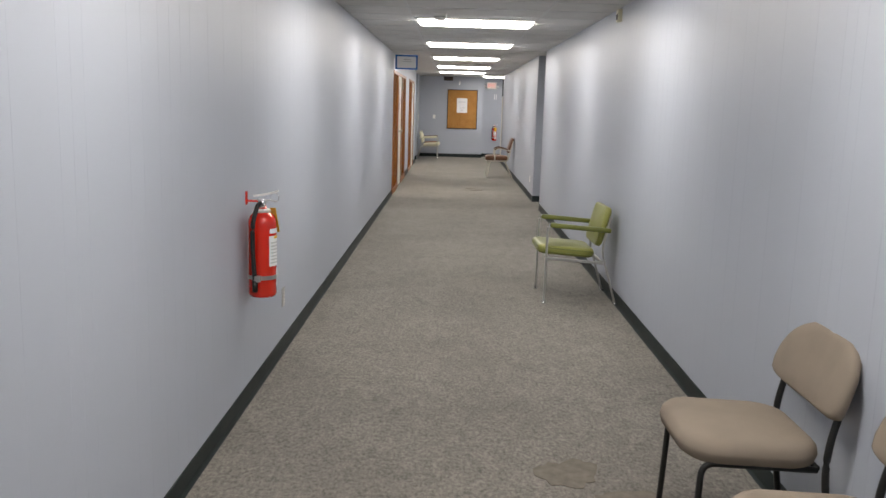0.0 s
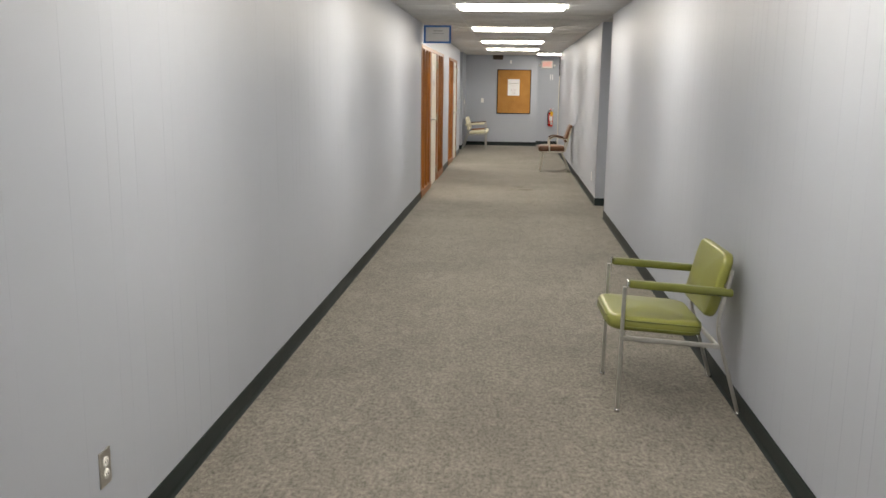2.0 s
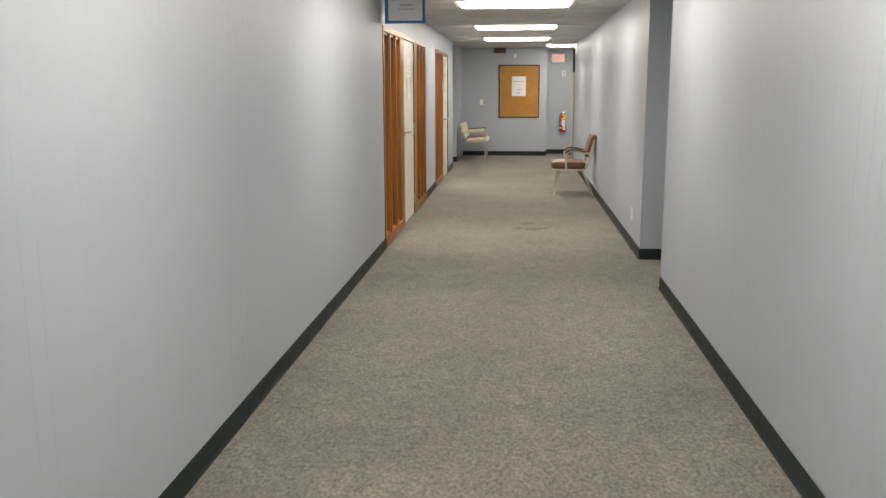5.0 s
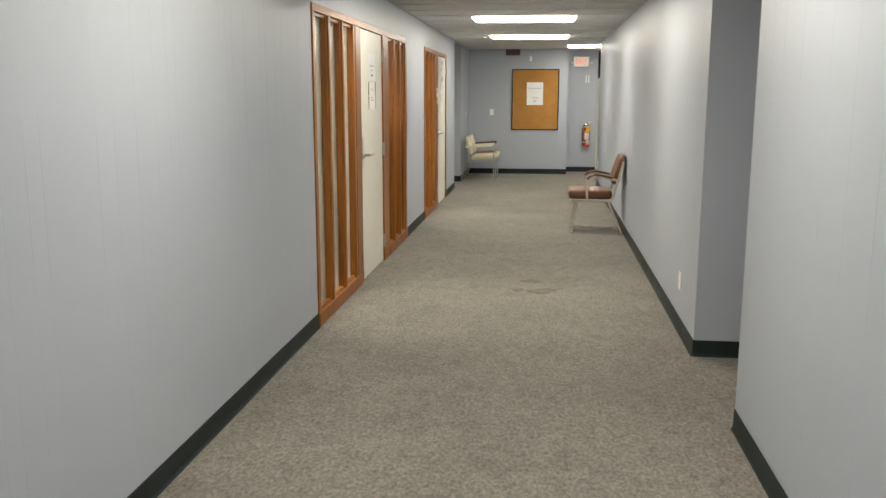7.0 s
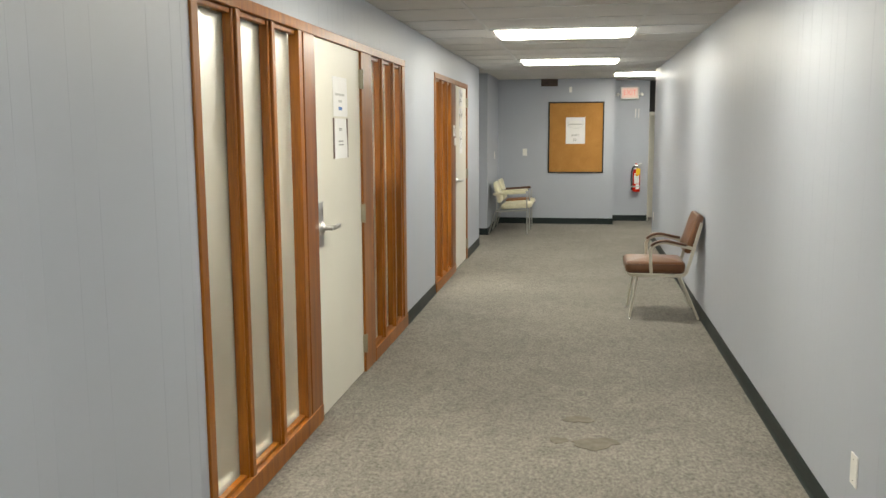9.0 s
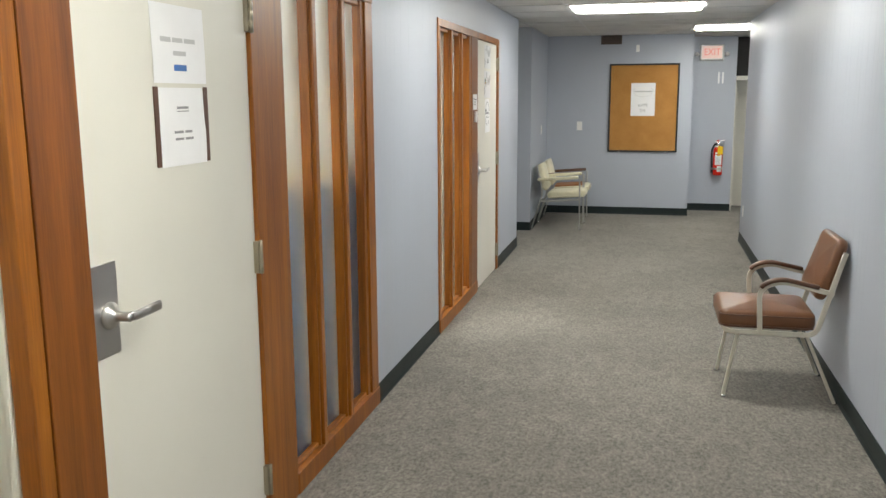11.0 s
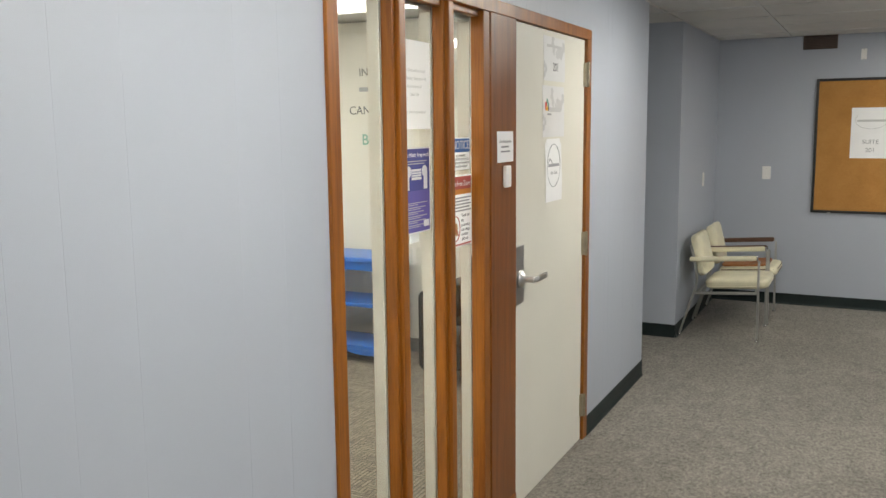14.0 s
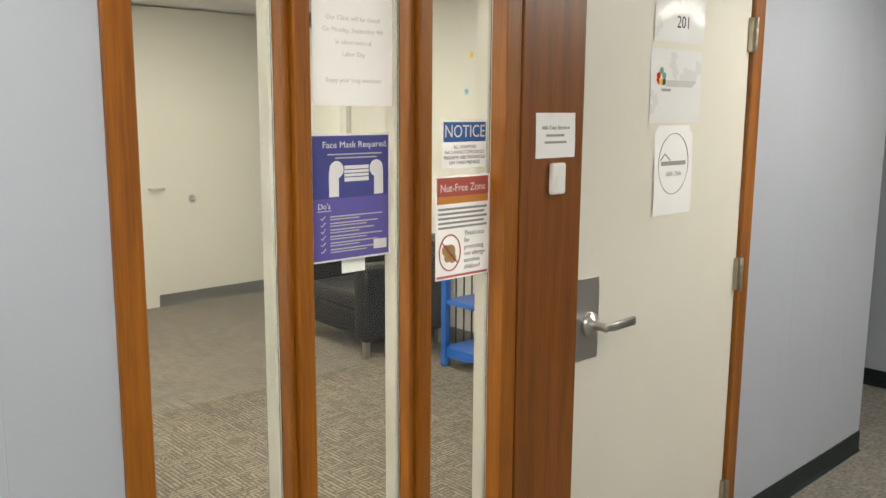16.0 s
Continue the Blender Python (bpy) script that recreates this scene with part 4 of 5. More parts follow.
# ---- notice board, end wall ----
t = thing("notice_board", on_end(1.26, 1.413), "cork notice board in a black frame with one sheet pinned", "notice board")
bw, bh = 0.447, 0.575
part("cork", box((-bw + 0.02, -bh + 0.02, 0.002), (bw - 0.02, bh - 0.02, 0.012)), CORK, t, "orange-brown cork face")
part("frame_side", box((-bw, -bh, 0), (-bw + 0.022, bh, 0.022), 0.003), BLACK, t)
part("frame_side", box((bw - 0.022, -bh, 0), (bw, bh, 0.022), 0.003), BLACK, t)
part("frame_side", box((-bw + 0.022, bh - 0.022, 0), (bw - 0.022, bh, 0.022), 0.003), BLACK, t)
part("frame_side", box((-bw + 0.022, -bh, 0), (bw - 0.022, -bh + 0.022, 0.022), 0.003), BLACK, t)
for x in (-0.30, 0.30):
    part("clip", box((x - 0.012, -bh - 0.004, 0.004), (x + 0.012, -bh + 0.008, 0.026), 0.002), STEEL, t)
t = thing("pinned_sheet", on_end(1.252, 1.525, YE - 0.0125), "white printed sheet pinned to the cork board", "paper sheet")
part("sheet", box((-0.155, -0.213, 0), (0.155, 0.213, 0.0012)), PAPER, t)
lettering("SUITE", 0.05, GREYINK, t, 0.0, -0.075)
lettering("201", 0.05, GREYINK, t, 0.0, -0.145)
arc = [(0.125 * math.cos(radians(a)), 0.11 + 0.075 * math.sin(radians(a)), 0.0015) for a in range(150, 391, 12)]
part("printed_ring", tube(arc, 0.002, sides=6), PALEINK, t)
part("print_line", box((-0.11, 0.095, 0.001), (0.11, 0.112, 0.0016)), PALEINK, t)

# vent over the board
t = thing("air_vent", on_end(0.825, 2.292), "brown louvred air vent under the ceiling", "air vent")
part("frame", boxes(((-0.135, -0.0535, 0), (0.135, -0.052, 0.012)), ((-0.135, 0.052, 0), (0.135, 0.062, 0.012)), ((-0.135, -0.052, 0), (-0.125, 0.052, 0.012)), ((0.125, -0.052, 0), (0.135, 0.052, 0.012)), ((-0.004, -0.052, 0), (0.004, 0.052, 0.012))), VENT, t)
part("backing", box((-0.125, -0.052, 0), (0.125, 0.052, 0.002)), DARKBOX, t)
for i in range(7):
    part("slat", moved(box((-0.124, -0.006, -0.001), (0.124, 0.006, 0.001)), pose(0, -0.042 + 0.014 * i, 0.006, 35, 0, 0)), VENT, t)

# exit sign with two small lamp heads
t = thing("exit_sign", on_end(2.132, 2.139, YX), "lit white exit sign with red letters and lamp heads", "exit sign")
part("case", box((-0.155, -0.105, 0.0), (0.155, 0.105, 0.055), 0.012), WHITE, t)
part("face", box((-0.128, -0.078, 0.0548), (0.128, 0.085, 0.057), 0.004), EXITGLOW, t, "faintly lit pink-white face")
lettering("EXIT", 0.125, EXITRED, t, 0.0, 0.004, 0.0575, width=0.205)
for s in (-1, 1):
    part("arm", tube([(s * 0.15, -0.02, 0.03), (s * 0.185, -0.03, 0.035)], 0.007), WHITE, t)
    part("lamp_head", moved(lathe([(0.012, -0.02), (0.026, 0.0), (0.03, 0.022), (0.026, 0.026)], 18), pose(s * 0.19, -0.03, 0.035, -30, s * 25, 0)), WHITE, t, "", True)
t = thing("wall_labels", on_end(2.262, 1.808, YX), "two narrow white paper labels side by side", "paper label")
for x in (-0.026, 0.026):
    part("strip", box((x - 0.011, -0.075, 0), (x + 0.011, 0.075, 0.001)), PAPER, t)

# doorway beside the exit wall: header, dark transom with a grey box, cream door leaf
t = thing("door_3", pose(0, 0, 0), "cream metal door under a dark transom beside the exit wall", "door")
part("header", box((2.46, 25.855, 1.77), (3.42, 25.91, 1.83), 0.004), DOOR, t)
part("leaf", box((2.52, 26.45, 0.004), (3.4, 26.495, 1.80), 0.003), DOOR, t)
part("jamb", box((2.45, 25.92, 0), (2.49, 26.5, 1.77), 0.003), DOOR, t)
for z in (0.22, 0.95, 1.42):
    part("strike", box((2.458, 25.86, z - 0.03), (2.464, 25.9, z + 0.03), 0.001), STEEL, t)
t = thing("transom_panel", pose(0, 0, 0), "dark transom opening above the door header", "transom")
part("panel", box((2.46, 26.07, 1.83), (3.42, 26.1, CZ)), DARKBOX, t)
part("grey_box", box((2.68, 26.01, 1.98), (2.88, 26.07, 2.2), 0.006), BASE_GREY, t)
part("dial", moved(lathe([(0.045, 0), (0.05, 0.006), (0.03, 0.012)], 20), pose(2.78, 26.01, 2.1, 90, 0, 0)), CHROME, t, "", True)


# ---- paper signs ----
def sheet(name, m, w, h, label, material=PAPER, category="paper sign", curl=0.0):
    """A sheet hung at its frame's middle, with a slight belly where the paper stands off."""
    t = thing(name, m, label, category)
    bm = bmesh.new()
    n = 6
    g = [[bm.verts.new((-w / 2 + w * i / n, -h / 2 + h * j / n, 0.0006 + curl * (1 - abs(2 * j / n - 0.5)) * max(0.0, abs(2 * i / n - 1) - 0.4))) for i in range(n + 1)] for j in range(n + 1)]
    for j in range(n):
        for i in range(n):
            bm.faces.new((g[j][i], g[j][i + 1], g[j + 1][i + 1], g[j + 1][i]))
    r = bmesh.ops.extrude_face_region(bm, geom=bm.faces[:])
    for v in [e for e in r["geom"] if isinstance(e, bmesh.types.BMVert)]:
        v.co.z += 0.0005
    bmesh.ops.recalc_face_normals(bm, faces=bm.faces)
    part("sheet", bm, material, t)
    return t


def bars(t, rows, material, z=0.0012):
    """Unreadable print as bars: (x0, x1, y, thickness)."""
    for x0, x1, y, k in rows:
        part("print_line", box((x0, y - k / 2, z), (x1, y + k / 2, z + 0.0004)), material, t)


# blue-taped flag sign over the first screen
t = thing("flag_sign", on_end(0.205, 2.209, 14.0), "white paper sign edged with blue tape, standing out from the wall", "paper sign")
part("board", box((-0.185, -0.117, -0.004), (0.185, 0.117, 0.0)), PAPER, t)
for lo, hi in (((-0.185, -0.117, 0), (0.185, -0.092, 0.001)), ((-0.185, 0.092, 0), (0.185, 0.117, 0.001)), ((-0.185, -0.092, 0), (-0.155, 0.092, 0.001)), ((0.16, -0.092, 0), (0.185, 0.092, 0.001))):
    part("tape", box(lo, hi), TAPE, t, "blue masking tape")
bars(t, [(-0.05, 0.07, 0.045, 0.014), (-0.07, 0.09, 0.01, 0.008)], PALEINK, 0.0003)

# first door: a notice and a sheet between two dark strips
t = sheet("door_notice", on_left(15.842, 1.737, -0.0035), 0.29, 0.22, "white printed notice taped to the door", curl=0.004)
bars(t, [(-0.10, -0.045, 0.012, 0.014), (-0.037, 0.02, 0.012, 0.013), (0.028, 0.09, 0.012, 0.013), (-0.035, 0.035, -0.025, 0.013)], PALEINK)
part("blue_mark", box((-0.035, -0.075, 0.0012), (0.035, -0.057, 0.0016)), NOTICE_BLUE, t)
t = sheet("door_notice", on_left(15.84, 1.502, -0.0035), 0.255, 0.225, "white printed notice hung between two dark strips", curl=0.006)
bars(t, [(-0.03, 0.035, 0.055, 0.007), (-0.03, 0.035, 0.045, 0.003), (-0.05, 0.0, -0.015, 0.007), (0.01, 0.05, -0.015, 0.007), (-0.045, 0.0, -0.035, 0.007), (0.01, 0.055, -0.035, 0.007)], GREYINK)
for x in (-0.138, 0.138):
    part("dark_strip", box((x - 0.012, -0.11, 0.0002), (x + 0.012, 0.115, 0.003), 0.001), BROWN_DARK, t, "dark brown strip")

# second door
t = sheet("door_number", on_left(20.775, 1.905, -0.0035), 0.28, 0.19, "white sheet with a room number in a glossy sleeve", SLEEVE, curl=0.004)
lettering("201", 0.052, INK, t, 0.02, -0.035)
bars(t, [(-0.10, 0.10, 0.055, 0.012)], PALEINK)
t = sheet("door_logo_sheet", on_left(20.769, 1.678, -0.0035), 0.285, 0.222, "white sheet with a small coloured emblem in a sleeve", SLEEVE, curl=0.004)
for x, y, c in ((-0.10, 0.03, RED), (-0.085, 0.045, GREENINK), (-0.07, 0.03, GREENINK), (-0.085, 0.012, YELLOW), (-0.105, 0.012, RED), (-0.07, 0.012, INK)):
    part("emblem_piece", moved(lathe([(0.011, 0.0012), (0.011, 0.0017)], 10), pose(x, y, 0)), c, t)
bars(t, [(-0.055, 0.115, 0.008, 0.020)], PALEINK)
bars(t, [(-0.085, -0.03, -0.012, 0.008)], GREYINK)
t = sheet("door_clinic_sheet", on_left(20.774, 1.419, -0.0035), 0.216, 0.279, "white sheet with a round line emblem and clinic name", curl=0.008)
ring = [(0.085 * math.cos(2 * math.pi * i / 40), 0.02 + 0.095 * math.sin(2 * math.pi * i / 40), 0.0022) for i in range(41)]
part("printed_ring", tube(ring, 0.0013, sides=6), GREYINK, t)
bars(t, [(-0.07, 0.07, 0.022, 0.013)], GREYINK, 0.0018)
part("roof_line", tube([(-0.075, 0.032, 0.002), (-0.05, 0.052, 0.002), (-0.02, 0.032, 0.002)], 0.002, sides=6), GREYINK, t)
lettering("ABA Clinic", 0.020, GREYINK, t, 0.005, -0.012, 0.002)
t = sheet("entrance_sign", on_left(20.175, 1.538, 0.0105), 0.162, 0.118, "small white entrance sign taped to the wood", curl=0.002)
lettering("ABA Clinic Entrance", 0.0145, INK, t, 0.0, 0.02, width=0.115)
bars(t, [(-0.04, 0.035, 0.0, 0.006), (-0.045, 0.045, -0.018, 0.006)], GREYINK)
t = thing("doorbell", on_left(20.178, 1.424, 0.0105), "white doorbell button on the wood jamb", "doorbell")
part("case", box((-0.028, -0.042, 0), (0.028, 0.042, 0.016), 0.006), WHITE, t)
part("button", box((-0.014, -0.022, 0.015), (0.014, 0.010, 0.0175), 0.002), WHITE, t)

# on the panes, inside face towards the hall
GX = -0.0455
t = sheet("closing_notice", on_left(19.552, 1.75, GX), 0.216, 0.279, "white letter-size closing notice on the glass", THIN)
for txt, y in (("Our Clinic will be closed", 0.045), ("On Monday, September 4th", 0.02), ("In observance of", -0.005), ("Labor Day", -0.03), ("Enjoy your long weekend", -0.085)):
    lettering(txt, 0.0145, PALEINK, t, 0.0, y)
t = sheet("mask_poster", on_left(19.543, 1.412, GX), 0.216, 0.279, "violet face mask poster on the glass")
part("lower_field", box((-0.104, -0.135, 0.0010), (0.104, 0.0, 0.0014)), VIOLET, t)
part("upper_field", box((-0.104, 0.0, 0.0010), (0.104, 0.135, 0.0014)), NAVY, t)
lettering("Face Mask Required.", 0.0195, PAPER, t, 0.012, 0.115, 0.0016, width=0.178)
bars(t, [(-0.065, 0.085, 0.095, 0.003), (-0.045, 0.07, 0.087, 0.003)], PALEINK, 0.0014)
part("mask_shape", box((-0.02, 0.035, 0.0014), (0.047, 0.07, 0.0019), 0.0), PAPER, t)
for y in (0.044, 0.052, 0.060):
    part("fold_line", box((-0.02, y, 0.0019), (0.047, y + 0.0018, 0.0022)), NAVY, t)
for s in (-1, 1):
    x = 0.0135 + s * 0.062
    part("white_shape", box((x - 0.013, 0.003, 0.0014), (x + 0.013, 0.058, 0.0018), 0.0), PAPER, t)
    part("white_shape", moved(lathe([(0.019, 0.0019), (0.019, 0.0023)], 16), pose(0.0135 + s * 0.055, 0.062, 0)), PAPER, t)
lettering("Do's", 0.018, PAPER, t, -0.075, -0.017, 0.0016)
part("underline", box((-0.093, -0.0275, 0.0014), (-0.057, -0.026, 0.0018)), PAPER, t)
for i in range(6):
    y = -0.042 - 0.0145 * i
    part("tick", tube([(-0.085, y, 0.0016), (-0.081, y - 0.004, 0.0016), (-0.073, y + 0.005, 0.0016)], 0.0009, sides=5), PAPER, t)
    bars(t, [(-0.06, 0.085 - 0.012 * (i % 3), y + 0.002, 0.003), (-0.06, 0.02 + 0.02 * (i % 2), y - 0.004, 0.0025)], PALEINK, 0.0014)
part("white_shape", box((0.06, -0.122, 0.0014), (0.098, -0.100, 0.0018)), PAPER, t)
sheet("paper_tag", on_left(19.552, 1.266, -0.056), 0.065, 0.05, "small blank white card behind the glass")
t = sheet("notice_sign", on_left(19.893, 1.52, GX), 0.152, 0.116, "white and blue notice sticker on the glass", THIN)
part("blue_field", box((-0.073, 0.006, 0.0010), (0.073, 0.054, 0.0014)), NOTICE_BLUE, t)
lettering("NOTICE", 0.043, PAPER, t, 0.0, 0.030, 0.0016, width=0.136)
for i, txt in enumerate(("ALL WEAPONS", "INCLUDING CONCEALED", "FIREARMS ARE PROHIBITED", "ON THESE PREMISES")):
    lettering(txt, 0.0118, INK, t, 0.0, -0.007 - 0.0128 * i, 0.0012)
t = sheet("nut_free_sign", on_left(19.889, 1.315, GX), 0.186, 0.258, "white nut-free notice with a red and orange header on the glass", THIN)
part("red_field", box((-0.089, 0.078, 0.0010), (0.089, 0.124, 0.0014)), NUT_RED, t)
part("orange_field", box((-0.089, 0.060, 0.0010), (0.089, 0.078, 0.0014)), NUT_ORANGE, t)
part("red_edge", box((-0.089, -0.125, 0.0010), (0.089, -0.119, 0.0014)), NUT_RED, t)
lettering("Nut-Free Zone", 0.027, PAPER, t, 0.0, 0.098, 0.0016, width=0.155)
bars(t, [(-0.085, 0.085 - 0.01 * (i % 2), 0.047 - 0.0115 * i, 0.0055) for i in range(5)], GREYINK)
for i, txt in enumerate(("Thank you", "for", "protecting", "our allergy-", "sensitive", "children!")):
    lettering(txt, 0.0165, INK, t, 0.005, -0.018 - 0.0172 * i, 0.0012, align="LEFT")
ring = [(-0.045 + 0.036 * math.cos(2 * math.pi * i / 32), -0.062 + 0.045 * math.sin(2 * math.pi * i / 32), 0.0018) for i in range(33)]
part("ring", tube(ring, 0.0018, sides=6), NUT_RED, t)
for x, y, r in ((-0.058, -0.055, 0.014), (-0.042, -0.058, 0.017), (-0.035, -0.076, 0.013), (-0.052, -0.074, 0.012)):
    part("nut_shape", moved(lathe([(r, 0.0012), (r * 0.9, 0.0018)], 14), pose(x, y, 0)), TANNUT, t)
part("bar", tube([(-0.072, -0.035, 0.002), (-0.018, -0.09, 0.002)], 0.0018, sides=6), NUT_RED, t)


# ---- office behind the second screen ----
def club_chair(m, label):
    """Boxy black leather tub chair on short steel feet, facing -y."""
    t = thing("club_chair", m, label, "armchair", "black club chairs along the office wall")
    w, d = 0.42, 0.36
    part("base", box((-w + 0.14, -d + 0.05, 0.12), (w - 0.14, d - 0.12, 0.30), 0.02, 3), LEATHER, t, "", True)
    part("seat", moved(cushion((-w + 0.135, -d + 0.02, 0.29), (w - 0.135, d - 0.16, 0.42), 0.02, 0.035, 0.05), pose(0, 0, 0)), LEATHER, t, "", True)
    for s in (-1, 1):
        x0, x1 = sorted((s * w, s * (w - 0.135)))
        arm = part("arm", box((x0, -d, 0.11), (x1, d - 0.02, 0.615), 0.03, 4), LEATHER, t, "", True)
        part("seam", tube([(s * (w - 0.01), -d + 0.002, 0.14), (s * (w - 0.01), -d + 0.002, 0.59)], 0.004, sides=6), LEATHER, arm)
    part("backrest", moved(box((-w + 0.01, d - 0.17, 0.12), (w - 0.01, d, 0.76), 0.04, 4), pose(0, 0, 0, -3, 0, 0)), LEATHER, t, "", True)
    for x in (-w + 0.06, w - 0.06):
        for y in (-d + 0.05, d - 0.06):
            part("foot", box((x - 0.02, y - 0.02, 0.0), (x + 0.02, y + 0.02, 0.125), 0.003), STEEL, t, "square steel foot")
    return t


club_chair(pose(-3.12, 22.045, 0, 0, 0, -3), "black leather club chair on short steel feet by the office door")
club_chair(pose(-0.77, 22.02, 0), "black leather club chair beside the blue shelf stand")


def blue_cart(m):
    """Blue painted shelf stand: framed top, two shelves, square posts with bun feet, thin dark rods at the ends."""
    t = thing("shelf_stand", m, "bright blue painted wooden shelf stand with three tiers", "shelf")
    w, d = 0.34, 0.17
    part("top", box((-w - 0.02, -d - 0.02, 0.715), (w + 0.02, d + 0.02, 0.745), 0.006), BLUE, t)
    part("top_rail", boxes(((-w, -d, 0.655), (w, -d + 0.02, 0.715)), ((-w, d - 0.02, 0.655), (w, d, 0.715)), ((-w, -d, 0.655), (-w + 0.02, d, 0.715)), ((w - 0.02, -d, 0.655), (w, d, 0.715))), BLUE, t)
    for z in (0.40, 0.10):
        part("shelf", box((-w, -d, z), (w, d, z + 0.028), 0.004), BLUE, t)
    for x in (-w + 0.01, w - 0.01):
        for y in (-d + 0.01, d - 0.01):
            part("post", box((x - 0.021, y - 0.021, 0.05), (x + 0.021, y + 0.021, 0.715), 0.004), BLUE, t)
            part("bun_foot", moved(lathe([(0.022, 0), (0.032, 0.012), (0.034, 0.03), (0.026, 0.05), (0.021, 0.06)], 18), pose(x, y, 0)), BLUE, t, "", True)
        for y in (-0.07, 0.0, 0.07):
            part("rod", tube([(x, y, 0.12), (x, y, 0.66)], 0.005, sides=8), BLACK, t, "thin dark metal rod")
    # scalloped apron
    for y in (-d, d - 0.018):
        bm = bmesh.new()
        n = 24
        top = [bm.verts.new((-w + 2 * w * i / n, y, 0.10)) for i in range(n + 1)]
        low = [bm.verts.new((-w + 2 * w * i / n, y, 0.045 + 0.032 * (math.sin(math.pi * i / n) ** 0.5) + 0.008 * math.cos(4 * math.pi * i / n))) for i in range(n + 1)]
        for i in range(n):
            bm.faces.new((low[i], low[i + 1], top[i + 1], top[i]))
        r = bmesh.ops.extrude_face_region(bm, geom=bm.faces[:])
        for v in [e for e in r["geom"] if isinstance(e, bmesh.types.BMVert)]:
            v.co.y += 0.018
        bmesh.ops.recalc_face_normals(bm, faces=bm.faces)
        part("apron", bm, BLUE, t)
    return t


blue_cart(pose(-1.98, 22.14, 0))
t = thing("door_4", pose(0, 0, 0), "closed white door with frame in the office corner", "door")
part("leaf", box((-4.80, 22.385, 0.005), (-3.92, 22.413, 2.0), 0.002), DOOR, t)
part("casing", boxes(((-4.88, 22.37, 0), (-4.80, 22.418, 2.06)), ((-3.92, 22.37, 0), (-3.84, 22.418, 2.06)), ((-4.80, 22.37, 2.0), (-3.92, 22.418, 2.06)), bevel=0.003), STOP, t)
for z in (0.25, 1.05, 1.8):
    part("hinge", box((-4.81, 22.365, z - 0.045), (-4.785, 22.385, z + 0.045), 0.001), STEEL, t)
part("lever", tube(fillet([(-3.99, 22.385, 0.92), (-3.99, 22.33, 0.92), (-4.11, 22.33, 0.92)], 0.015), 0.009), STEEL, t, "", True)
t = thing("door_5", on_left(21.02, 0, XW), "closed cream door in the office side wall", "door")
part("leaf", box((-0.59, 0.004, 0.002), (0.33, 2.03, 0.012), 0.002), CREAM, t)
part("lever", moved(tube(fillet([(0.28, 0.96, 0.01), (0.28, 0.96, 0.06), (0.39, 0.96, 0.06)], 0.015), 0.010), Matrix.Identity(4)), STEEL, t, "", True)
t = thing("door_stop", on_left(21.67, 0.86, XW), "round steel wall door stop", "door stop")
part("bumper", lathe([(0.03, 0), (0.03, 0.01), (0.018, 0.018), (0.018, 0.03)], 18), STEEL, t, "", True)
t = thing("air_vent", on_end(-4.52, 2.285, YN), "dark louvred vent above the office door", "air vent")
part("frame", boxes(((-0.3, -0.06, 0), (0.3, -0.05, 0.012)), ((-0.3, 0.05, 0), (0.3, 0.06, 0.012)), ((-0.3, -0.05, 0), (-0.29, 0.05, 0.012)), ((0.29, -0.05, 0), (0.3, 0.05, 0.012))), BASE_GREY, t)
part("backing", box((-0.29, -0.05, 0), (0.29, 0.05, 0.002)), DARKBOX, t)
for i in range(5):
    part("slat", moved(box((-0.288, -0.007, -0.001), (0.288, 0.007, 0.001)), pose(0, -0.036 + 0.018 * i, 0.006, 35, 0, 0)), DARKBOX, t)
t = thing("wall_decal", on_end(-1.99, 1.735, YN - 0.001), "dark hand-cut letter decals on the office wall", "wall decal")
lettering("IN", 0.075, INK, t, -0.02, 0.27)
bars(t, [(-0.06, 0.10, 0.15, 0.03)], GREYINK)
lettering("CAN BE", 0.085, INK, t, 0.0, 0.0)
lettering("BE", 0.11, GREENINK, t, 0.01, -0.21)
for x, z, k in ((-3.56, 1.374, TEAL), (-2.545, 1.947, YELLOW), (-2.588, 1.713, TEAL)):
    t = thing("wall_sticker", on_end(x, z, YN - 0.001), "small coloured paper star on the office wall", "sticker", "stickers on the office wall")
    bm = bmesh.new()
    pts = [bm.verts.new(((0.028 if i % 2 == 0 else 0.013) * math.sin(math.pi * i / 5), (0.028 if i % 2 == 0 else 0.013) * math.cos(math.pi * i / 5), 0.001)) for i in range(10)]
    bm.faces.new(pts[::-1])
    part("star", bm, k, t)

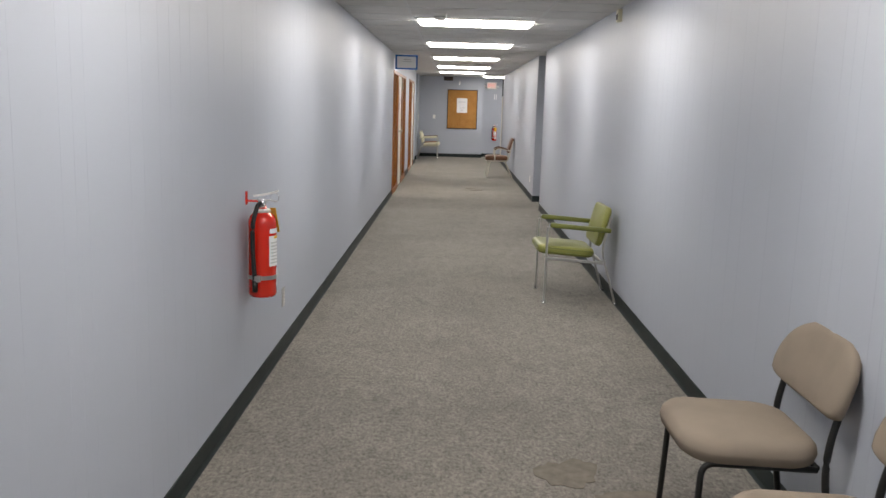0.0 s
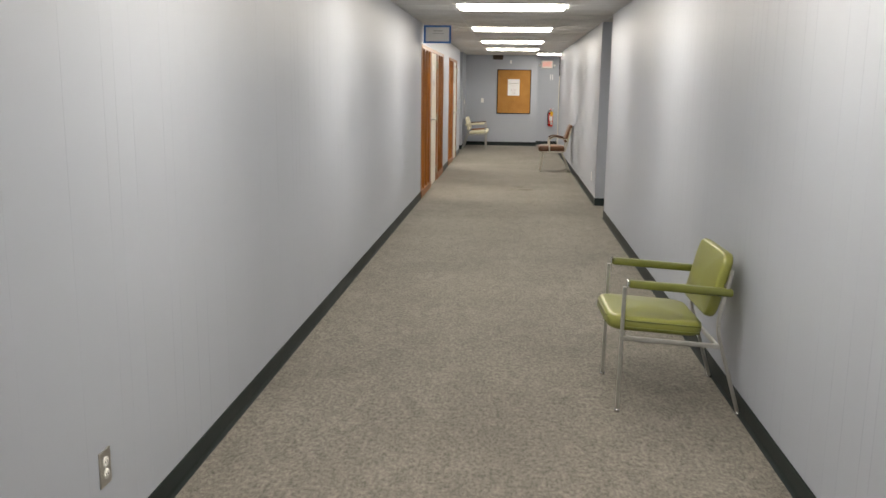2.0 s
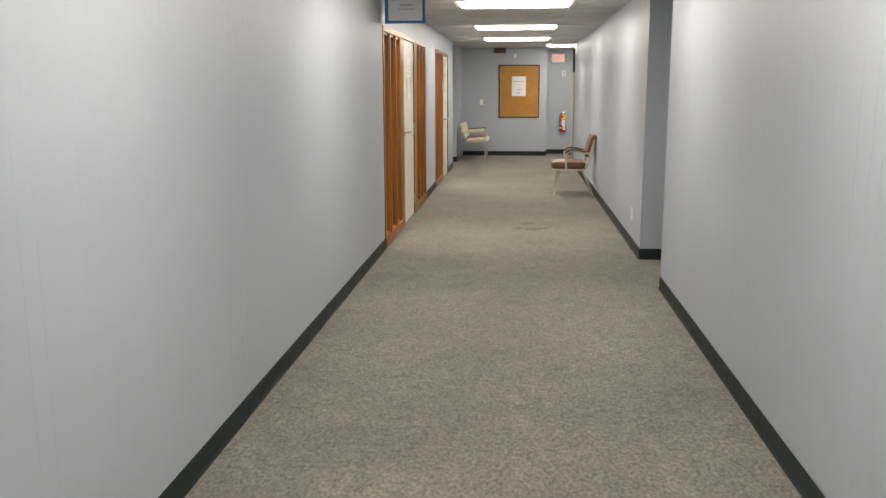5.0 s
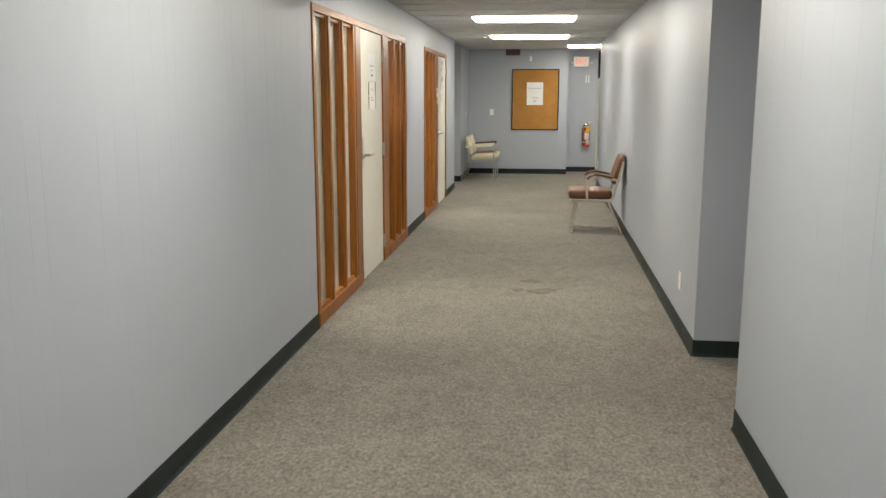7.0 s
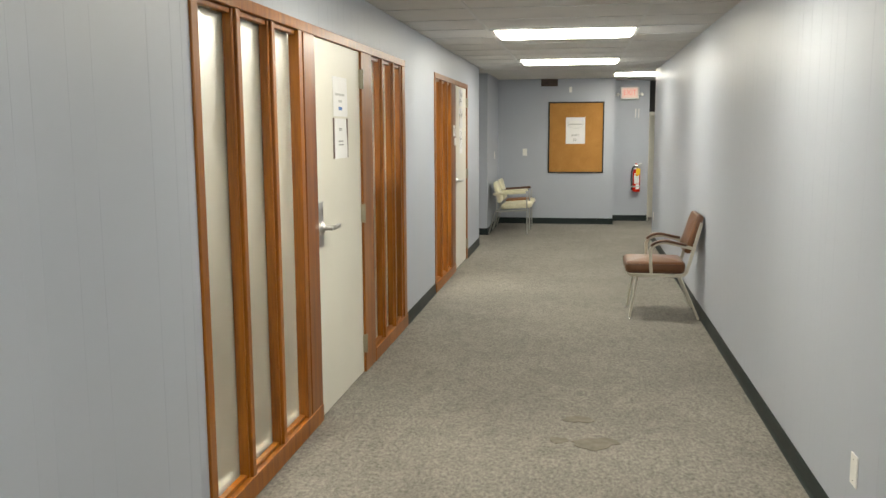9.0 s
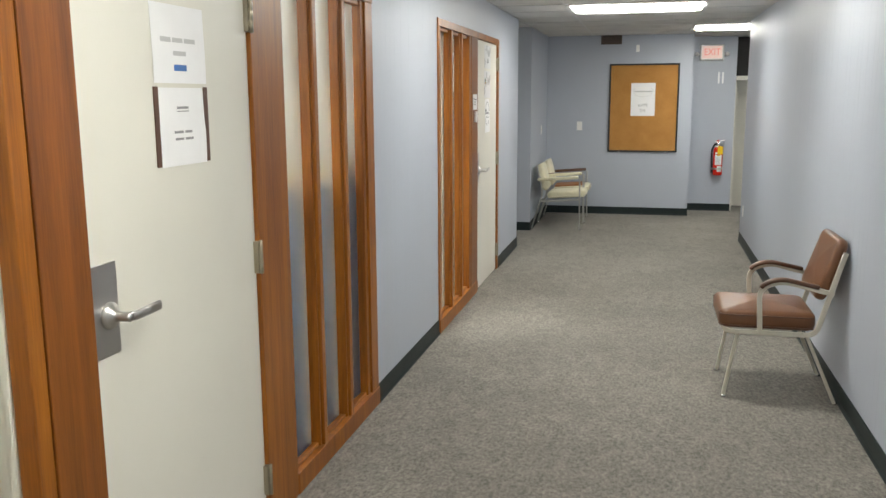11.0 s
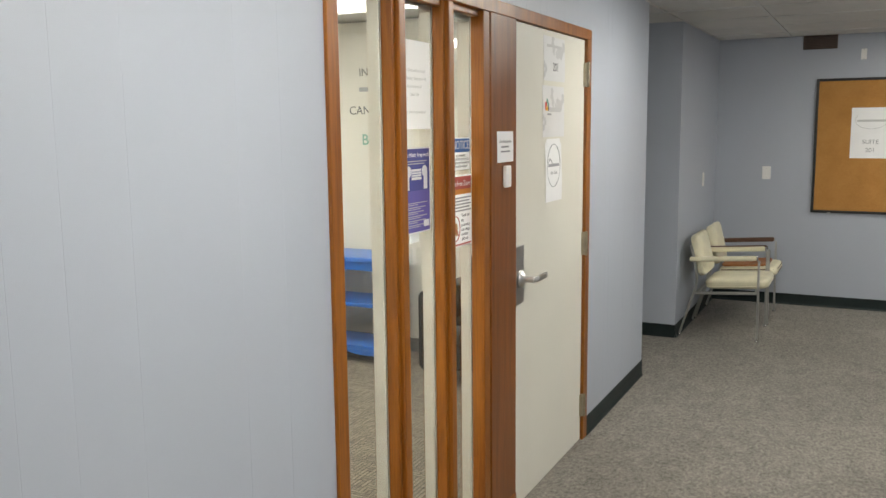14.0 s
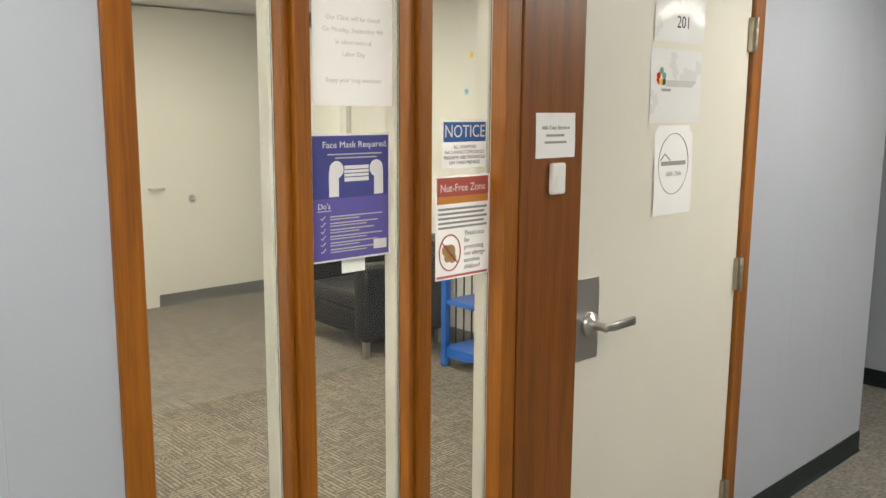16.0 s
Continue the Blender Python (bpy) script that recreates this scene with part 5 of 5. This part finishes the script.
# office behind the first screen: a folded blue mat with a yellow edge stands behind the glass
t = thing("gym_mat", pose(-0.195, 17.22, 0), "folded blue vinyl mat with a yellow top edge behind reeded glass", "gym mat")
for i in range(6):
    part("fold", box((-0.06, -0.78 + 0.26 * i, 0.0), (0.06, -0.78 + 0.26 * i + 0.252, 1.215), 0.02, 3), BLUE_MAT, t, "", True)
part("yellow_edge", box((-0.02, -0.77, 1.205), (0.055, 0.77, 1.262), 0.01, 3), MAT_EDGE, t, "", True)


# ---- carpet stains ----
def stain(x, y, rx, ry, seed, label="dark irregular stain on the carpet"):
    """A thin, ragged blot lying on the pile."""
    bm = bmesh.new()
    n = 36
    rng = random.Random(seed)
    ph = [rng.uniform(0, 6.28) for _ in range(4)]
    ring = []
    for i in range(n):
        a = 2 * math.pi * i / n
        k = 1 + 0.16 * math.sin(2 * a + ph[0]) + 0.12 * math.sin(3 * a + ph[1]) + 0.08 * math.sin(7 * a + ph[2]) + 0.05 * math.sin(11 * a + ph[3])
        ring.append(bm.verts.new((rx * k * math.cos(a), ry * k * math.sin(a), 0)))
    bm.faces.new(ring)
    r = bmesh.ops.extrude_face_region(bm, geom=bm.faces[:])
    for v in [e for e in r["geom"] if isinstance(e, bmesh.types.BMVert)]:
        v.co.z += 0.0025
    bmesh.ops.recalc_face_normals(bm, faces=bm.faces)
    ob = link_mesh("carpet_stain", bm, STAIN)
    ob.location = (x, y, 0.001)
    tagged(ob, label, "stain", "", "stuff")


stain(1.545, 3.0, 0.12, 0.15, 1)
stain(1.80, 2.78, 0.16, 0.06, 5)
stain(1.45, 15.2, 0.11, 0.08, 2)
stain(1.37, 15.55, 0.07, 0.06, 3)
stain(1.27, 15.22, 0.04, 0.05, 4)

# ---- boards of the panelling ----
panelling(wall_left, Y0, U1A, 0, CZ, 0)
panelling(wall_left_2, U1B, U2A, 0, CZ, 0)
panelling(wall_left_3, U2B, YL, 0, CZ, 0)
panelling(head_1, U1A, U1B, 2.078, CZ, 0)
panelling(head_2, U2A, U2B, 2.078, CZ, 0)
panelling(wall_right, Y0, RA, 0, CZ, XR, True)
panelling(wall_right_2, RB, RE, 0, CZ, XR, True)
